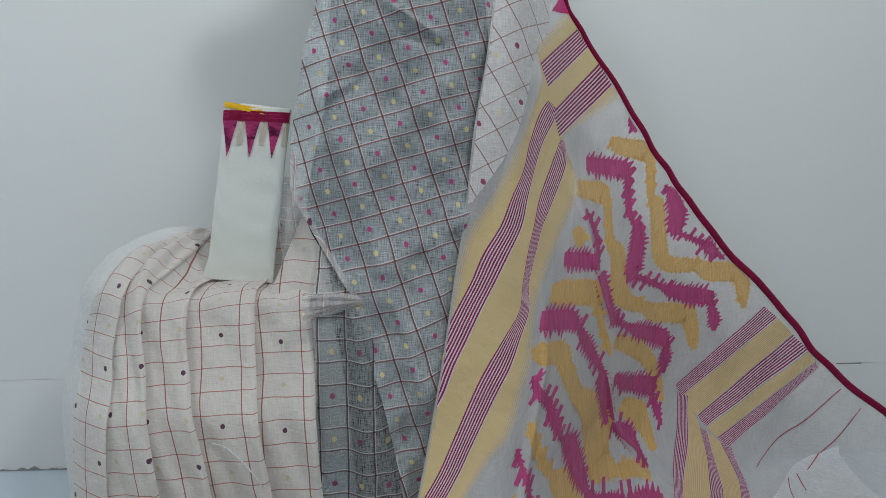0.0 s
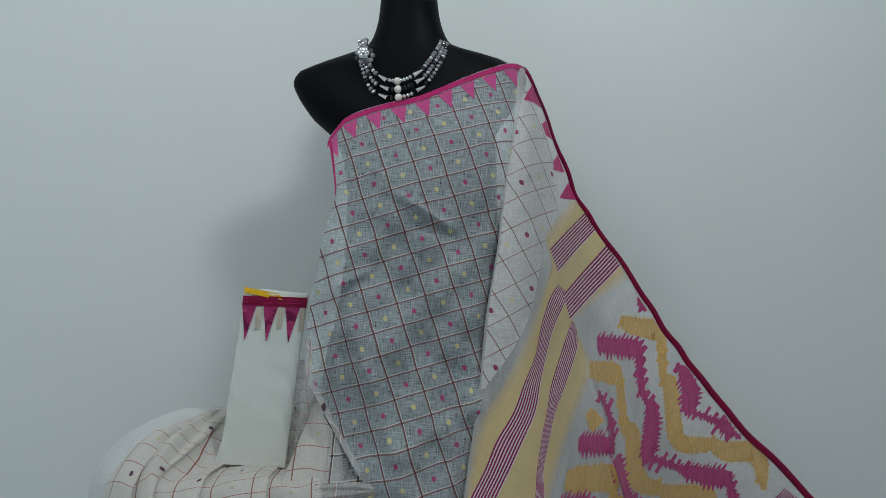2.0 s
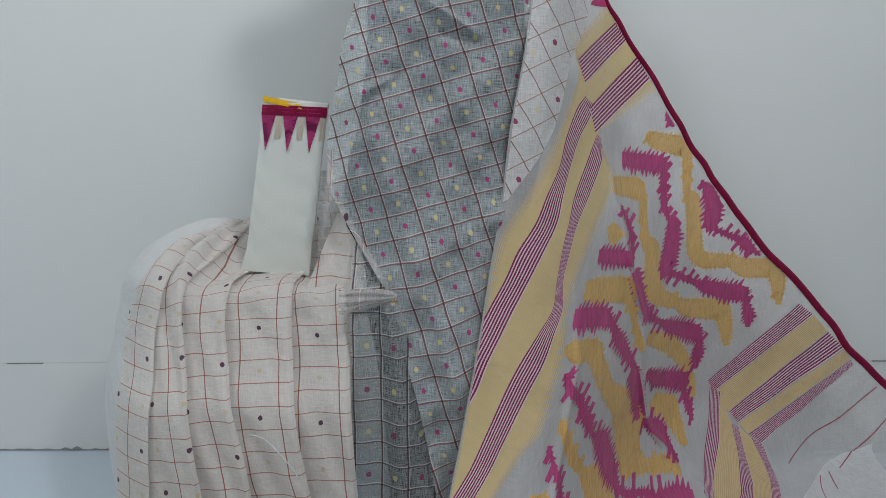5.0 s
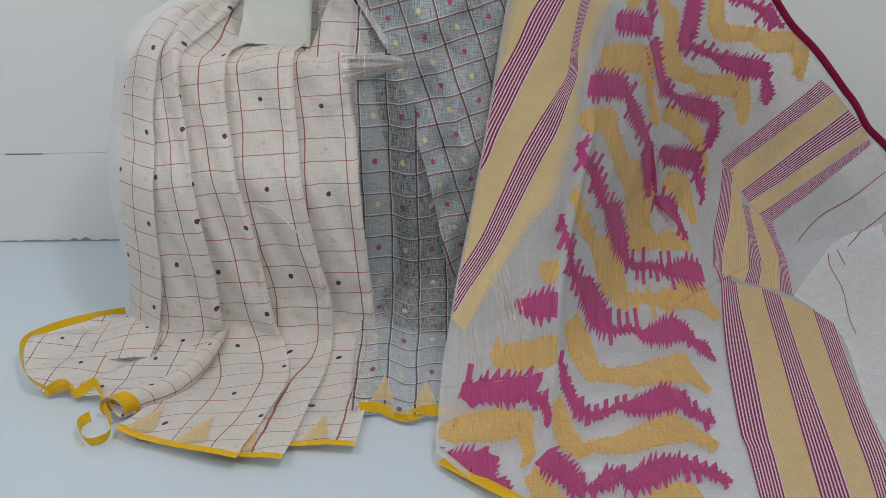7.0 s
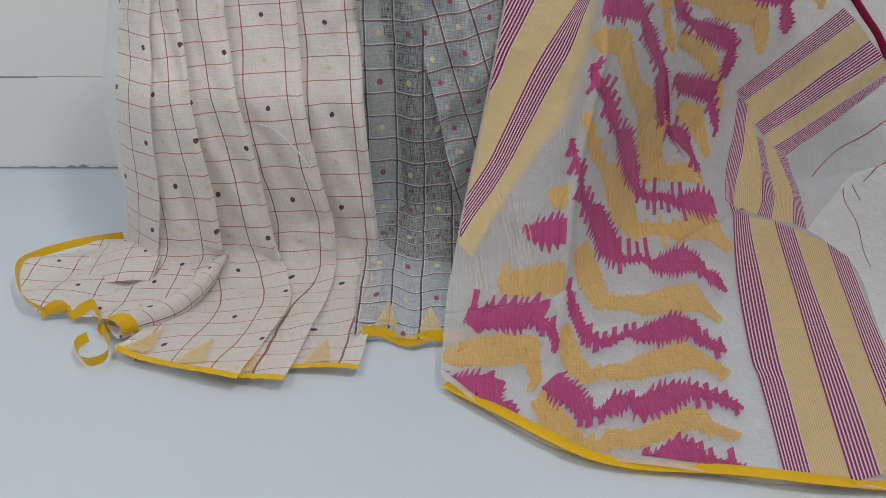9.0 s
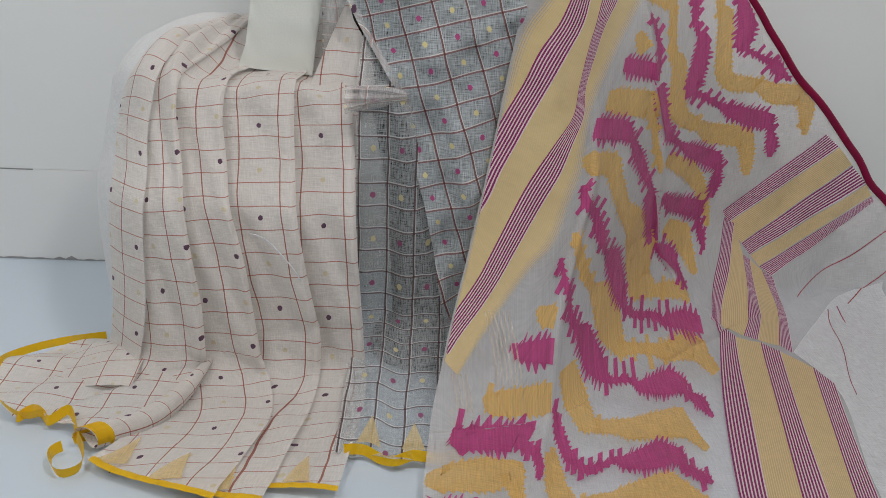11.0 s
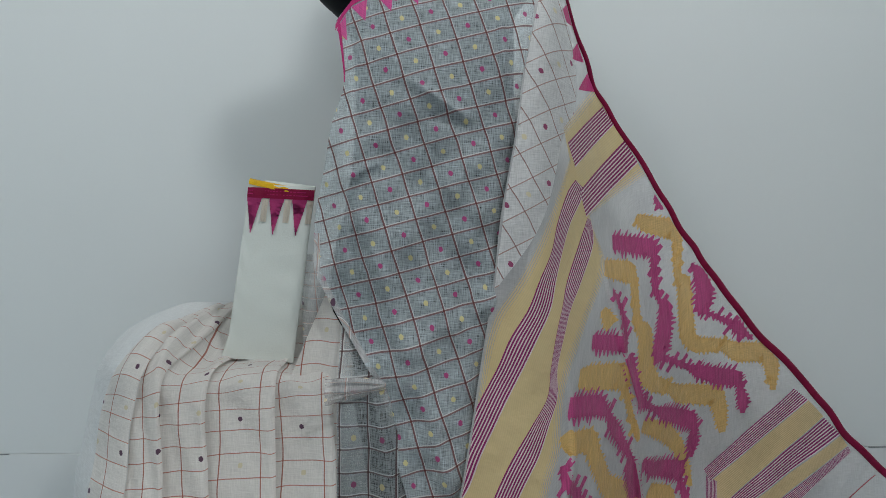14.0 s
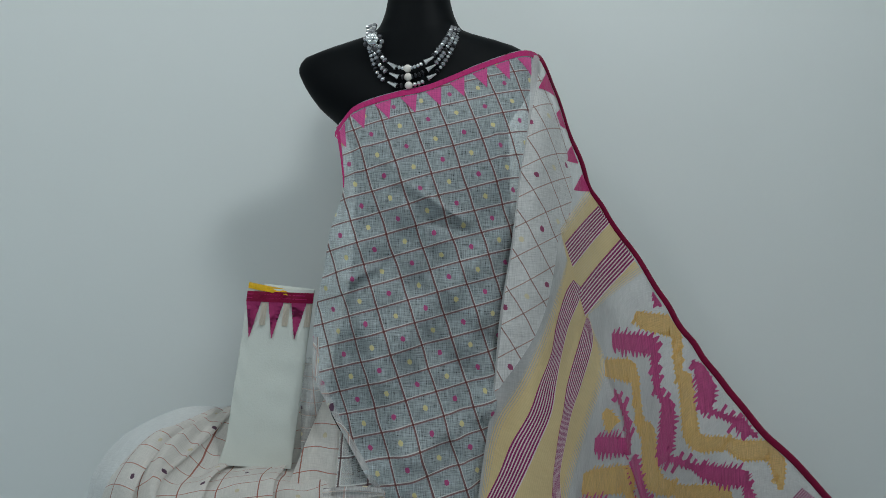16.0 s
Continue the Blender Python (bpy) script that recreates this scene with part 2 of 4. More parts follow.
def plain_cloth(name, colour, cover, vary=.12, rough=.8, streak=0.0, slub=.5):
    m = Nodes(name)
    threads = weave(m)
    n = m.noise(m.coords(), 30, 4)
    if streak:
        n = m.math("ADD", m.math("MULTIPLY", n, 1 - streak), m.math("MULTIPLY", m.noise(m.stretch(m.coords(), 420, 14, 1), 1, 2, .7), streak))
    dark, light = tuple(c * (1 - vary) for c in colour), tuple(min(1, c * (1 + vary)) for c in colour)
    body = m.math("MINIMUM", m.math("ADD", cover, m.math("MULTIPLY", m.math("SUBTRACT", threads, 1.0), slub)), 1.0)
    return sheer(m, m.mix(n, dark, light), body, threads, rough)


def stripe_cloth(name, ground, thread, count):
    """Narrow woven lines across the band (its second measure runs 0 to 1)."""
    m = Nodes(name)
    uv = m.coords()
    sep = m.add("SeparateXYZ")
    m.put(sep.inputs[0], uv)
    n = m.noise(m.stretch(uv, 70, 3, 1), 1, 2)
    across = m.math("ADD", m.math("MULTIPLY", sep.outputs[1], count), m.math("MULTIPLY", m.math("SUBTRACT", n, .5), .14))
    on = m.math("LESS_THAN", m.math("FRACT", across), .58)
    threads = m.noise(m.stretch(m.coords("Object"), 500, 500, 500), 1, 2)
    return sheer(m, m.mix(on, ground, m.mix(n, thread, tuple(c * .7 for c in thread))), .93, threads, .6, "Object")


def feathered_cloth(name, colour):
    """A yellow band that thins into single threads towards both its sides."""
    m = Nodes(name)
    uv = m.coords()
    sep = m.add("SeparateXYZ")
    m.put(sep.inputs[0], uv)
    t = sep.outputs[1]
    n = m.noise(m.stretch(uv, 90, 2, 1), 1, 2)
    threads = m.noise(m.stretch(m.coords("Object"), 420, 420, 420), 1, 2)
    side = m.math("MULTIPLY", m.math("ABSOLUTE", m.math("SUBTRACT", t, .5)), 2.0)
    fill = m.math("MINIMUM", m.math("MAXIMUM", m.math("MULTIPLY", m.math("SUBTRACT", 1.04, side), 3.2), 0.0), 1.0)
    line = m.math("FRACT", m.math("ADD", m.math("MULTIPLY", t, 44.0), m.math("MULTIPLY", n, .4)))
    on = m.math("LESS_THAN", line, m.math("ADD", .16, fill))
    shade = m.mix(m.math("ADD", m.math("MULTIPLY", line, .5), m.math("MULTIPLY", n, .5)), tuple(c * .9 for c in colour), tuple(min(1, c * 1.1) for c in colour))
    return sheer(m, shade, m.math("MULTIPLY", on, .88), threads, .6, "Object")


def paint(name, colour, rough=.6, grain=30.0, vary=.05, bump=.1, metal=0.0, spec=.5):
    m = Nodes(name)
    o = m.coords("Object")
    big, small = m.noise(o, grain * .06, 4), m.noise(o, grain * 6, 3)
    c = m.mix(big, tuple(v * (1 - vary) for v in colour), tuple(min(1, v * (1 + vary)) for v in colour))
    return m.done(m.principled(c, m.math("ADD", rough - .05, m.math("MULTIPLY", small, .1)), m.bump(small, bump, .002), metal, spec=spec))


MAGENTA, CRIMSON = (.56, .080, .25), (.30, .004, .055)
MAT = dict(
    wall=paint("wall_paint", (.77, .80, .79), .55, 20, .03, .05),
    skirting=paint("skirting_tile", (.78, .80, .79), .3, 20, .02, .02),
    floor=paint("white_floor", (.58, .68, .76), .32, 12, .02, .03),
    ceiling=paint("ceiling_paint", (.82, .82, .8), .8),
    dirt=paint("grey_dirt", (.30, .31, .31), .9, 60, .3),
    black=paint("black_shell", (.004, .005, .006), .5, 8, .2, .04, spec=.06),
    drape=check_cloth("checked_drape", (.76, .84, .87), .54, .052, .039, ((.86, .76, .36), (.56, .06, .24)), turn=17, slub=1.05, doubled=.85, line=(.17, .04, .035), pale=.85, fine=1.15, thick=1.05, spot_size=.88),
    inner=check_cloth("checked_inner", (.66, .71, .72), .44, .046, .038, ((.70, .62, .34), (.32, .06, .16)), every=2, slub=1.0, fine=1.15),
    skirt=check_cloth("checked_skirt", (.86, .825, .78), .92, .062, .037, ((.10, .03, .08), (.74, .66, .45)), every=2, line=(.38, .11, .07), thick=.62, slub=.3, spot_size=.82),
    strip=check_cloth("checked_strip", (.84, .83, .82), .86, .044, .044, ((.36, .05, .15), (.78, .70, .48)), turn=30, every=2, line=(.32, .17, .15), thick=.75),
    veil=check_cloth("checked_veil", (.84, .82, .81), .44, .060, .037, ((.10, .03, .08), (.74, .66, .45)), every=2, line=(.48, .30, .25), thick=.6),
    haze=plain_cloth("sheer_white_muslin", (.88, .89, .89), .84, .03, slub=.25),
    white=plain_cloth("white_muslin", (.82, .84, .86), .9, .04),
    pallu=plain_cloth("grey_muslin", (.82, .81, .81), .56, .05, slub=.22),
    blouse=paint("blouse_cotton", (.69, .72, .67), .5, 60, .03, .25),
    magenta=plain_cloth("magenta_thread", MAGENTA, .95, .55, .55, .8),
    pink=plain_cloth("pink_thread", (.62, .025, .20), .97, .2, .6, .6),
    rose=plain_cloth("rose_thread", (.80, .11, .37), .86, .2, .6, .7),
    ground=feathered_cloth("yellow_ground", (.82, .64, .34)),
    pale=plain_cloth("pale_yellow_thread", (.88, .66, .30), .62, .12, .6, .6),
    crimson=plain_cloth("crimson_cord", CRIMSON, 1.0, .2, .6),
    yellow=plain_cloth("yellow_thread", (.82, .53, .18), .80, .22, .6, .7),
    ochre=stripe_cloth("ochre_band", (.86, .67, .38), (.84, .63, .34), 14),
    stripes=stripe_cloth("striped_band", (.86, .72, .75), (.38, .035, .19), 8),
    brown=plain_cloth("brown_thread", (.42, .09, .11), 1.0),
    gold=plain_cloth("golden_hem", (.90, .54, .015), 1.0, .06, .5),
    plum=plain_cloth("plum_thread", (.42, .035, .16), 1.0, .25, .6, .6),
    peach=plain_cloth("peach_thread", (.74, .66, .56), 1.0, .08),
    cream=plain_cloth("cream_thread", (.88, .77, .62), .5, .05),
    pearl=paint("pearl", (.85, .80, .74), .22, 40, .03, .01),
    crystal=paint("grey_crystal", (.44, .44, .46), .14, 200, .3, .02, .75),
    silver=paint("old_silver", (.75, .75, .76), .25, 200, .2, .05, 1.0),
    dark=paint("dark_metal", (.08, .08, .09), .3, 100, .2, .02, .9),
)


# ---- building ----
def part(name, bm, material, parent=None, label=""):
    me = bpy.data.meshes.new(name)
    bm.normal_update()
    bm.to_mesh(me)
    bm.free()
    for p in me.polygons:
        p.use_smooth = True
    me.materials.append(material)
    ob = new(name, me)
    if parent is not None:
        ob.parent = parent
    if label:
        tagged(ob, label)
    return ob


def sheet(place, nu, nv, measure=None):
    """A cloth from place(a, b), a and b from 0 to 1; measure(a, b) gives its weave's metres."""
    bm = bmesh.new()
    layer = bm.loops.layers.uv.new("UVMap")
    rows = [[bm.verts.new(place(i / nu, j / nv)) for i in range(nu + 1)] for j in range(nv + 1)]
    uv = {}
    for j in range(nv + 1):
        for i in range(nu + 1):
            uv[rows[j][i]] = measure(i / nu, j / nv) if measure else (rows[j][i].co.x, rows[j][i].co.z - rows[j][i].co.y)
    for j in range(nv):
        for i in range(nu):
            f = bm.faces.new((rows[j][i], rows[j + 1][i], rows[j + 1][i + 1], rows[j][i + 1]))
            for loop in f.loops:
                loop[layer].uv = uv[loop.vert]
    return bm


def box(bm, x0, x1, y0, y1, z0, z1, bevel=0.0):
    made = bmesh.ops.create_cube(bm, size=1, matrix=Matrix.Translation(((x0 + x1) / 2, (y0 + y1) / 2, (z0 + z1) / 2)) @ Matrix.Diagonal((x1 - x0, y1 - y0, z1 - z0, 1)))
    if bevel:
        edges = {e for v in made["verts"] for e in v.link_edges}
        bmesh.ops.bevel(bm, geom=list(edges), offset=bevel, segments=2, affect="EDGES")
    return bm


def setting(name, label, mat, *dims, category="wall"):
    ob = part(name, box(bmesh.new(), *dims), mat)
    for p in ob.data.polygons:
        p.use_smooth = False
    return tagged(ob, label, category, kind="structure")


def tube(points, radius, flat=1.0, sides=8):
    """A cord along points; flat squeezes it front to back."""
    bm = bmesh.new()
    layer = bm.loops.layers.uv.new("UVMap")
    pts = [Vector(p) for p in points]
    rings, run = [], 0.0
    for i, p in enumerate(pts):
        d = (pts[min(i + 1, len(pts) - 1)] - pts[max(i - 1, 0)]).normalized()
        side = d.cross(Vector((0, 1, 0)))
        side = side.normalized() if side.length > .01 else Vector((1, 0, 0))
        out = side.cross(d).normalized()
        r = radius(i / (len(pts) - 1)) if callable(radius) else radius
        rings.append([bm.verts.new(p + side * r * math.cos(2 * math.pi * k / sides) + out * r * flat * math.sin(2 * math.pi * k / sides)) for k in range(sides)])
    for i in range(len(rings) - 1):
        run += (pts[i + 1] - pts[i]).length
        for k in range(sides):
            f = bm.faces.new((rings[i][k], rings[i][(k + 1) % sides], rings[i + 1][(k + 1) % sides], rings[i + 1][k]))
            for loop in f.loops:
                loop[layer].uv = (run, k * .002)
    bm.faces.new(rings[0][::-1])
    bm.faces.new(rings[-1])
    return bm


def resample(path, n):
    """n + 1 even points on a broken line."""
    d = [0.0]
    for a, b in zip(path, path[1:]):
        d.append(d[-1] + math.dist(a, b))
    dims = len(path[0])
    return [tuple(float(np.interp(d[-1] * i / n, d, [p[k] for p in path])) for k in range(dims)) for i in range(n + 1)]


def smooth_path(path, n):
    """n + 1 even points on a rounded line through path."""
    pts = []
    for i in range(len(path) - 1):
        p0, p1, p2, p3 = path[max(i - 1, 0)], path[i], path[i + 1], path[min(i + 2, len(path) - 1)]
        for k in range(8):
            t = k / 8
            pts.append(tuple(.5 * (2 * b + (c - a) * t + (2 * a - 5 * b + 4 * c - d) * t * t + (3 * b - a - 3 * c + d) * t ** 3) for a, b, c, d in zip(p0, p1, p2, p3)))
    pts.append(tuple(path[-1]))
    return resample(pts, n)


def lifted(surface, u, v, by):
    """A point a hair above a cloth."""
    h = .003
    p, a, b = (Vector(surface(*k)) for k in ((u, v), (u + h, v), (u, v + h)))
    n = (a - p).cross(b - p)
    n = n.normalized() if n.length > 1e-9 else Vector((0, -1, 0))
    if n.y > 0 and abs(n.y) > abs(n.z) or n.z < 0 and abs(n.z) >= abs(n.y):
        n = -n
    return p + n * by


def ribbon(surface, left, right, by, across=4, measure="flat", least=None):
    """A woven band on a cloth, between two lines of equal count."""
    n = len(left) - 1
    bm = bmesh.new()
    layer = bm.loops.layers.uv.new("UVMap")
    rows = []
    for i in range(n + 1):
        row = []
        for k in range(across + 1):
            u, v = (a + (b - a) * k / across for a, b in zip(left[i], right[i]))
            row.append((bm.verts.new(lifted(surface, max(u, least(v)) if least else u, v, by)), k / across))
        rows.append(row)
    run = [0.0]
    for i in range(n):
        run.append(run[-1] + math.dist(left[i], left[i + 1]))
    for i in range(n):
        for k in range(across):
            quad = (rows[i][k], rows[i + 1][k], rows[i + 1][k + 1], rows[i][k + 1])
            if len({q[0] for q in quad}) < 4:
                continue
            f = bm.faces.new([q[0] for q in quad])
            for loop, (_, t), j in zip(f.loops, quad, (i, i + 1, i + 1, i)):
                loop[layer].uv = (run[j], t) if measure == "band" else (loop.vert.co.x, loop.vert.co.z - (loop.vert.co.y if measure == "flat" else 0))
    return bm


# ---- the room ----
BACK = 1.705
setting("wall_back", "unseen white front wall added to close the room behind the mannequin", MAT["wall"], -2.2, 2.2, BACK + .002, BACK + .16, .216, 2.7)
# Side walls, front wall and ceiling are unseen, added to enclose and bounce light.
setting("unseen_wall_left", "unseen white side wall added to close the room", MAT["wall"], -2.36, -2.2, -2.6, BACK + .16, 0, 2.7)
setting("unseen_wall_right", "unseen white side wall added to close the room", MAT["wall"], 2.2, 2.36, -2.6, BACK + .16, 0, 2.7)
setting("unseen_wall_front", "unseen white front wall added to close the room", MAT["wall"], -2.36, 2.36, -2.76, -2.6, 0, 2.7)
setting("ceiling", "unseen white ceiling added to close the room", MAT["ceiling"], -2.36, 2.36, -2.76, BACK + .16, 2.7, 2.8, category="ceiling")
setting("floor", "smooth white floor with a faint bluish sheen", MAT["floor"], -2.36, 2.36, -2.76, BACK + .16, -.1, 0, category="floor")
skirting = part("baseboard", box(bmesh.new(), -2.2, 2.2, BACK, BACK + .16, .0, .2152, .002), MAT["skirting"])
for face in skirting.data.polygons:
    face.use_smooth = False
tagged(skirting, "white skirting board with a dusty lower edge", "baseboard", kind="structure")
grime = bmesh.new()
rng = random.Random(4)
last = None
for i in range(61):
    gx = -1.62 + .86 * i / 60
    tall = .0024 + .009 * max(0.0, 1 - abs(gx + .90) / .16) * rng.random() ** 1.6 + .002 * rng.random()
    column = [grime.verts.new((gx, BACK - .0012, z)) for z in (.0005, tall)]
    if last:
        grime.faces.new((last[0], column[0], column[1], last[1]))
    last = column
part("dirt", grime, MAT["dirt"], skirting, "grey grime along the foot of the board")
for cx, cw in ((-1.0, .085), (1.03, .06)):
    part("crack", box(bmesh.new(), cx - cw / 2, cx + cw / 2, BACK - .0006, BACK + .004, .2142, .2160), MAT["dirt"], skirting)

# ---- mannequin ----
def mannequin():
    axis = curve((.03, -.024), (.6, -.02), (.75, .0), (1.05, -.004), (1.16, -.024), (1.25, -.022), (1.274, -.015), (1.30, -.024))
    half = curve((.03, .085), (.25, .10), (.45, .135), (.62, .175), (.70, .178), (.80, .160), (.88, .150), (.98, .146), (1.06, .150), (1.11, .160), (1.15, .192), (1.20, .224), (1.225, .233), (1.245, .226), (1.256, .206), (1.274, .163), (1.288, .112), (1.305, .080), (1.355, .062), (1.41, .055), (1.428, .050), (1.44, .030))
    deep = curve((.03, .07), (.45, .10), (.65, .115), (.80, .092), (.98, .118), (1.05, .128), (1.12, .112), (1.18, .092), (1.225, .074), (1.25, .066), (1.29, .060), (1.355, .056), (1.41, .055), (1.428, .050), (1.44, .030))
    mid = curve((.03, 1.30), (.5, 1.33), (.7, 1.355), (.9, 1.375), (1.05, 1.40), (1.2, 1.41), (1.355, 1.42), (1.44, 1.415))
    bm = bmesh.new()
    rings = []
    for j in range(141):
        z = .03 + 1.41 * j / 140
        a, b, c = half(z), deep(z), mid(z)
        ring = []
        for k in range(48):
            t = 2 * math.pi * k / 48
            p = 2.0 if z < 1.1 or z > 1.3 else 1.75
            co, si = math.cos(t), math.sin(t)
            ring.append(bm.verts.new((axis(z) + a * math.copysign(abs(co) ** (2 / p), co), c + b * math.copysign(abs(si) ** (2 / p), si), z)))
        rings.append(ring)
    for lo, hi in zip(rings, rings[1:]):
        for k in range(48):
            bm.faces.new((lo[k], lo[(k + 1) % 48], hi[(k + 1) % 48], hi[k]))
    bm.faces.new(rings[0][::-1])
    bm.faces.new(rings[-1])
    bmesh.ops.create_cone(bm, cap_ends=True, segments=32, radius1=.13, radius2=.12, depth=.03, matrix=Matrix.Translation((-.024, 1.30, .015)))
    ob = part("mannequin", bm, MAT["black"])
    return tagged(ob, "matt black headless display mannequin standing on the floor", "mannequin")


mannequin()

# ---- the saree ----
saree = tagged(new("saree"), "white checked muslin saree with magenta and yellow woven end", "saree")
saree.location = (0, 1.1, 0)
REST = Matrix.Translation((0, -1.1, 0))


def dress(name, bm, mat, parent=None, label=""):
    """A piece of the saree, under it or under one of its parts."""
    ob = part(name, bm, MAT[mat], parent or saree, label)
    if parent is None:
        ob.matrix_parent_inverse = REST
    return ob


def drape_at(a, b):
    top = drape_top(-.18 + .39 * a)
    z = top + (.03 - top) * b
    x0, x1 = drape_left(z), pallu_left(z) + .022
    if z > 1.09:
        x0 = max(x0, -.18)
    x = x0 + (x1 - x0) * a
    return drape(x, drape_clip(x, z))


def drape_clip(x, z):
    return min(z, drape_top(x))


bust = dress("bust_drape", sheet(drape_at, 130, 260, lambda a, b: drape_at(a, b)[::2]), "drape", label="sheer grey-looking checked muslin over the black body")


def edge_band(surface, path, width, by, name, mat, parent):
    pts = smooth_path(path, 60)
    low = [(x, z - width) for x, z in pts]
    return dress(name, ribbon(surface, pts, low, by, 2), mat, parent)


NECK = [(-.176, 1.085), (-.155, 1.118), (-.135, 1.135), (-.068, 1.155), (-.007, 1.170), (.086, 1.214), (.150, 1.242), (.180, 1.252), (.204, 1.255)]
edge_band(drape, NECK, .012, .0012, "neck_border", "pink", bust)


def tooth(surface, base_a, base_b, tip, name, mat, parent, by=.001):
    """A woven temple triangle with stepped sides."""
    n = 9
    left, right = [], []
    for i in range(n * 2):
        t = (i // 2 + (i % 2)) / n
        hold = (i // 2) / n
        for side, base in ((left, base_a), (right, base_b)):
            k = hold * .55 + t * .45
            side.append((base[0] + (tip[0] - base[0]) * k, base[1] + (tip[1] - base[1]) * t))
    return dress(name, ribbon(surface, left, right, by, 2), mat, parent)


def faint_tooth(surface, base_a, base_b, tip, parent):
    """A pale woven triangle with soft sides, lying on the cloth."""
    left, right = [], []
    for i in range(13):
        t = i / 12 * .96
        jog = .04 * (i % 2)
        for side, base in ((left, base_a), (right, base_b)):
            k = min(1, t + jog * t)
            side.append((base[0] + (tip[0] - base[0]) * k, base[1] + (tip[1] - base[1]) * t))
    return dress("temple_motif", ribbon(surface, left, right, 0, 4), "pale", parent)


neck = smooth_path(NECK, 100)
for i in range(9):
    k = 5 + i * 11
    a, b = neck[max(0, k - 4)], neck[min(100, k + 3)]
    c = ((a[0] + b[0]) / 2 + .012, (a[1] + b[1]) / 2 - .015 - .034)
    tooth(drape, (a[0], a[1] - .014), (b[0], b[1] - .014), c, "temple_motif", "rose", bust)
# the edge that runs down the side
side_path = [(drape_left(z) + .001, z) for z in (1.085, 1.06, 1.03, 1.0, .98)]
dress("side_border", ribbon(drape, side_path, [(x + .006 - .001 * i, z) for i, (x, z) in enumerate(side_path)], .0012, 2), "pink", bust)
# white selvedge along the lower slanting edge
slant = [(drape_left(z), z) for z in np.linspace(.72, .44, 24)]
dress("selvedge", ribbon(drape, slant, [(x + .012, z) for x, z in slant], .0008, 2), "veil", bust)

# inner panel
def inner_at(a, b):
    z = .60 - .585 * b
    x = -.165 + .24 * a
    y = 1.165 + .012 * math.sin(40 * x + 1) + .006 * math.sin(95 * x) - (0 if z > .12 else .29 * ((.12 - z) / .105) ** 2.0) + (.12 * (z - .47) / .13 if z > .47 else 0)
    under = min(1, max(0, (x - drape_left(z) + .012) / .03)) * min(1, max(0, (z - .10) / .08))
    y += .04 * under
    return (x, y, z + (.008 * math.sin(60 * x) if b == 1 else 0))


inner = dress("inner_panel", sheet(inner_at, 50, 60, lambda a, b: (-.165 + .24 * a, .74 - .585 * b - (.24 * ((b - .79) / .21) ** 2 if b > .79 else 0))), "inner", label="sheer checked panel hanging in front of the dark stand")
foot = [inner_at(i / 30, 1) for i in range(31)]


def hem_tape(points, width, name, parent, rise=0.0):
    """A folded golden tape along the foot of a cloth."""
    pts = smooth_path(points, 50)
    bm = bmesh.new()
    layer = bm.loops.layers.uv.new("UVMap")
    rows = []
    for i, p in enumerate(pts):
        q = pts[min(i + 1, 50)]
        o = pts[max(i - 1, 0)]
        d = Vector((q[0] - o[0], q[1] - o[1], 0)).normalized()
        n = Vector((-d.y, d.x, 0))
        if n.y < 0 and rise == 0:
            n = -n
        wav = .0003 * math.sin(i * .9)
        if rise:
            rows.append([bm.verts.new(Vector(p) + Vector((0, 0, width * k)) + n * (rise * k)) for k in (0, .5, 1)])
        else:
            rows.append([bm.verts.new(Vector(p) + n * width * k + Vector((0, 0, .0022 + wav + .003 * math.sin(k * math.pi)))) for k in (0, .5, 1)])
    for i in range(50):
        for k in range(2):
            f = bm.faces.new((rows[i][k], rows[i + 1][k], rows[i + 1][k + 1], rows[i][k + 1]))
            for loop in f.loops:
                loop[layer].uv = (i * .005, k * .006)
    return dress(name, bm, "gold", parent)


hem_tape([(p[0], p[1], .004 + .010 * abs(math.sin(p[0] * 30))) for p in foot[2:26:3]], .014, "hem", inner, .006)
for a in (.20, .46, .72):
    faint_tooth(lambda u, s: Vector(inner_at(u, s)) + Vector((0, -.003, .003)), (a - .075, .994), (a + .075, .994), (a, .974), inner)

# pleats of the skirt
SKIRT_CELL = .062
EDGE = (
    curve((.78, -.395), (.6, -.468), (.5, -.498), (.41, -.507), (.31, -.495), (.168, -.493), (.03, -.512), (-.05, -.53)),
    curve((.78, -.375), (.6, -.43), (.49, -.458), (.31, -.427), (.12, -.397), (.04, -.394), (-.1, -.43), (-.27, -.487)),
    curve((.78, -.34), (.6, -.372), (.47, -.383), (.354, -.367), (.187, -.326), (.056, -.308), (-.129, -.270), (-.298, -.299)),
    curve((.64, -.268), (.5, -.271), (.353, -.26), (.186, -.233), (.071, -.212), (-.04, -.214), (-.32, -.240)),
    curve((.64, -.178), (.497, -.177), (.351, -.165), (.137, -.148), (-.059, -.136), (-.287, -.148)))
FOOT = ((-.04, -.03), (-.246, -.327), (-.289, -.325), (-.272, -.290))
LINE_IN = (.035, .038, .022, .016)


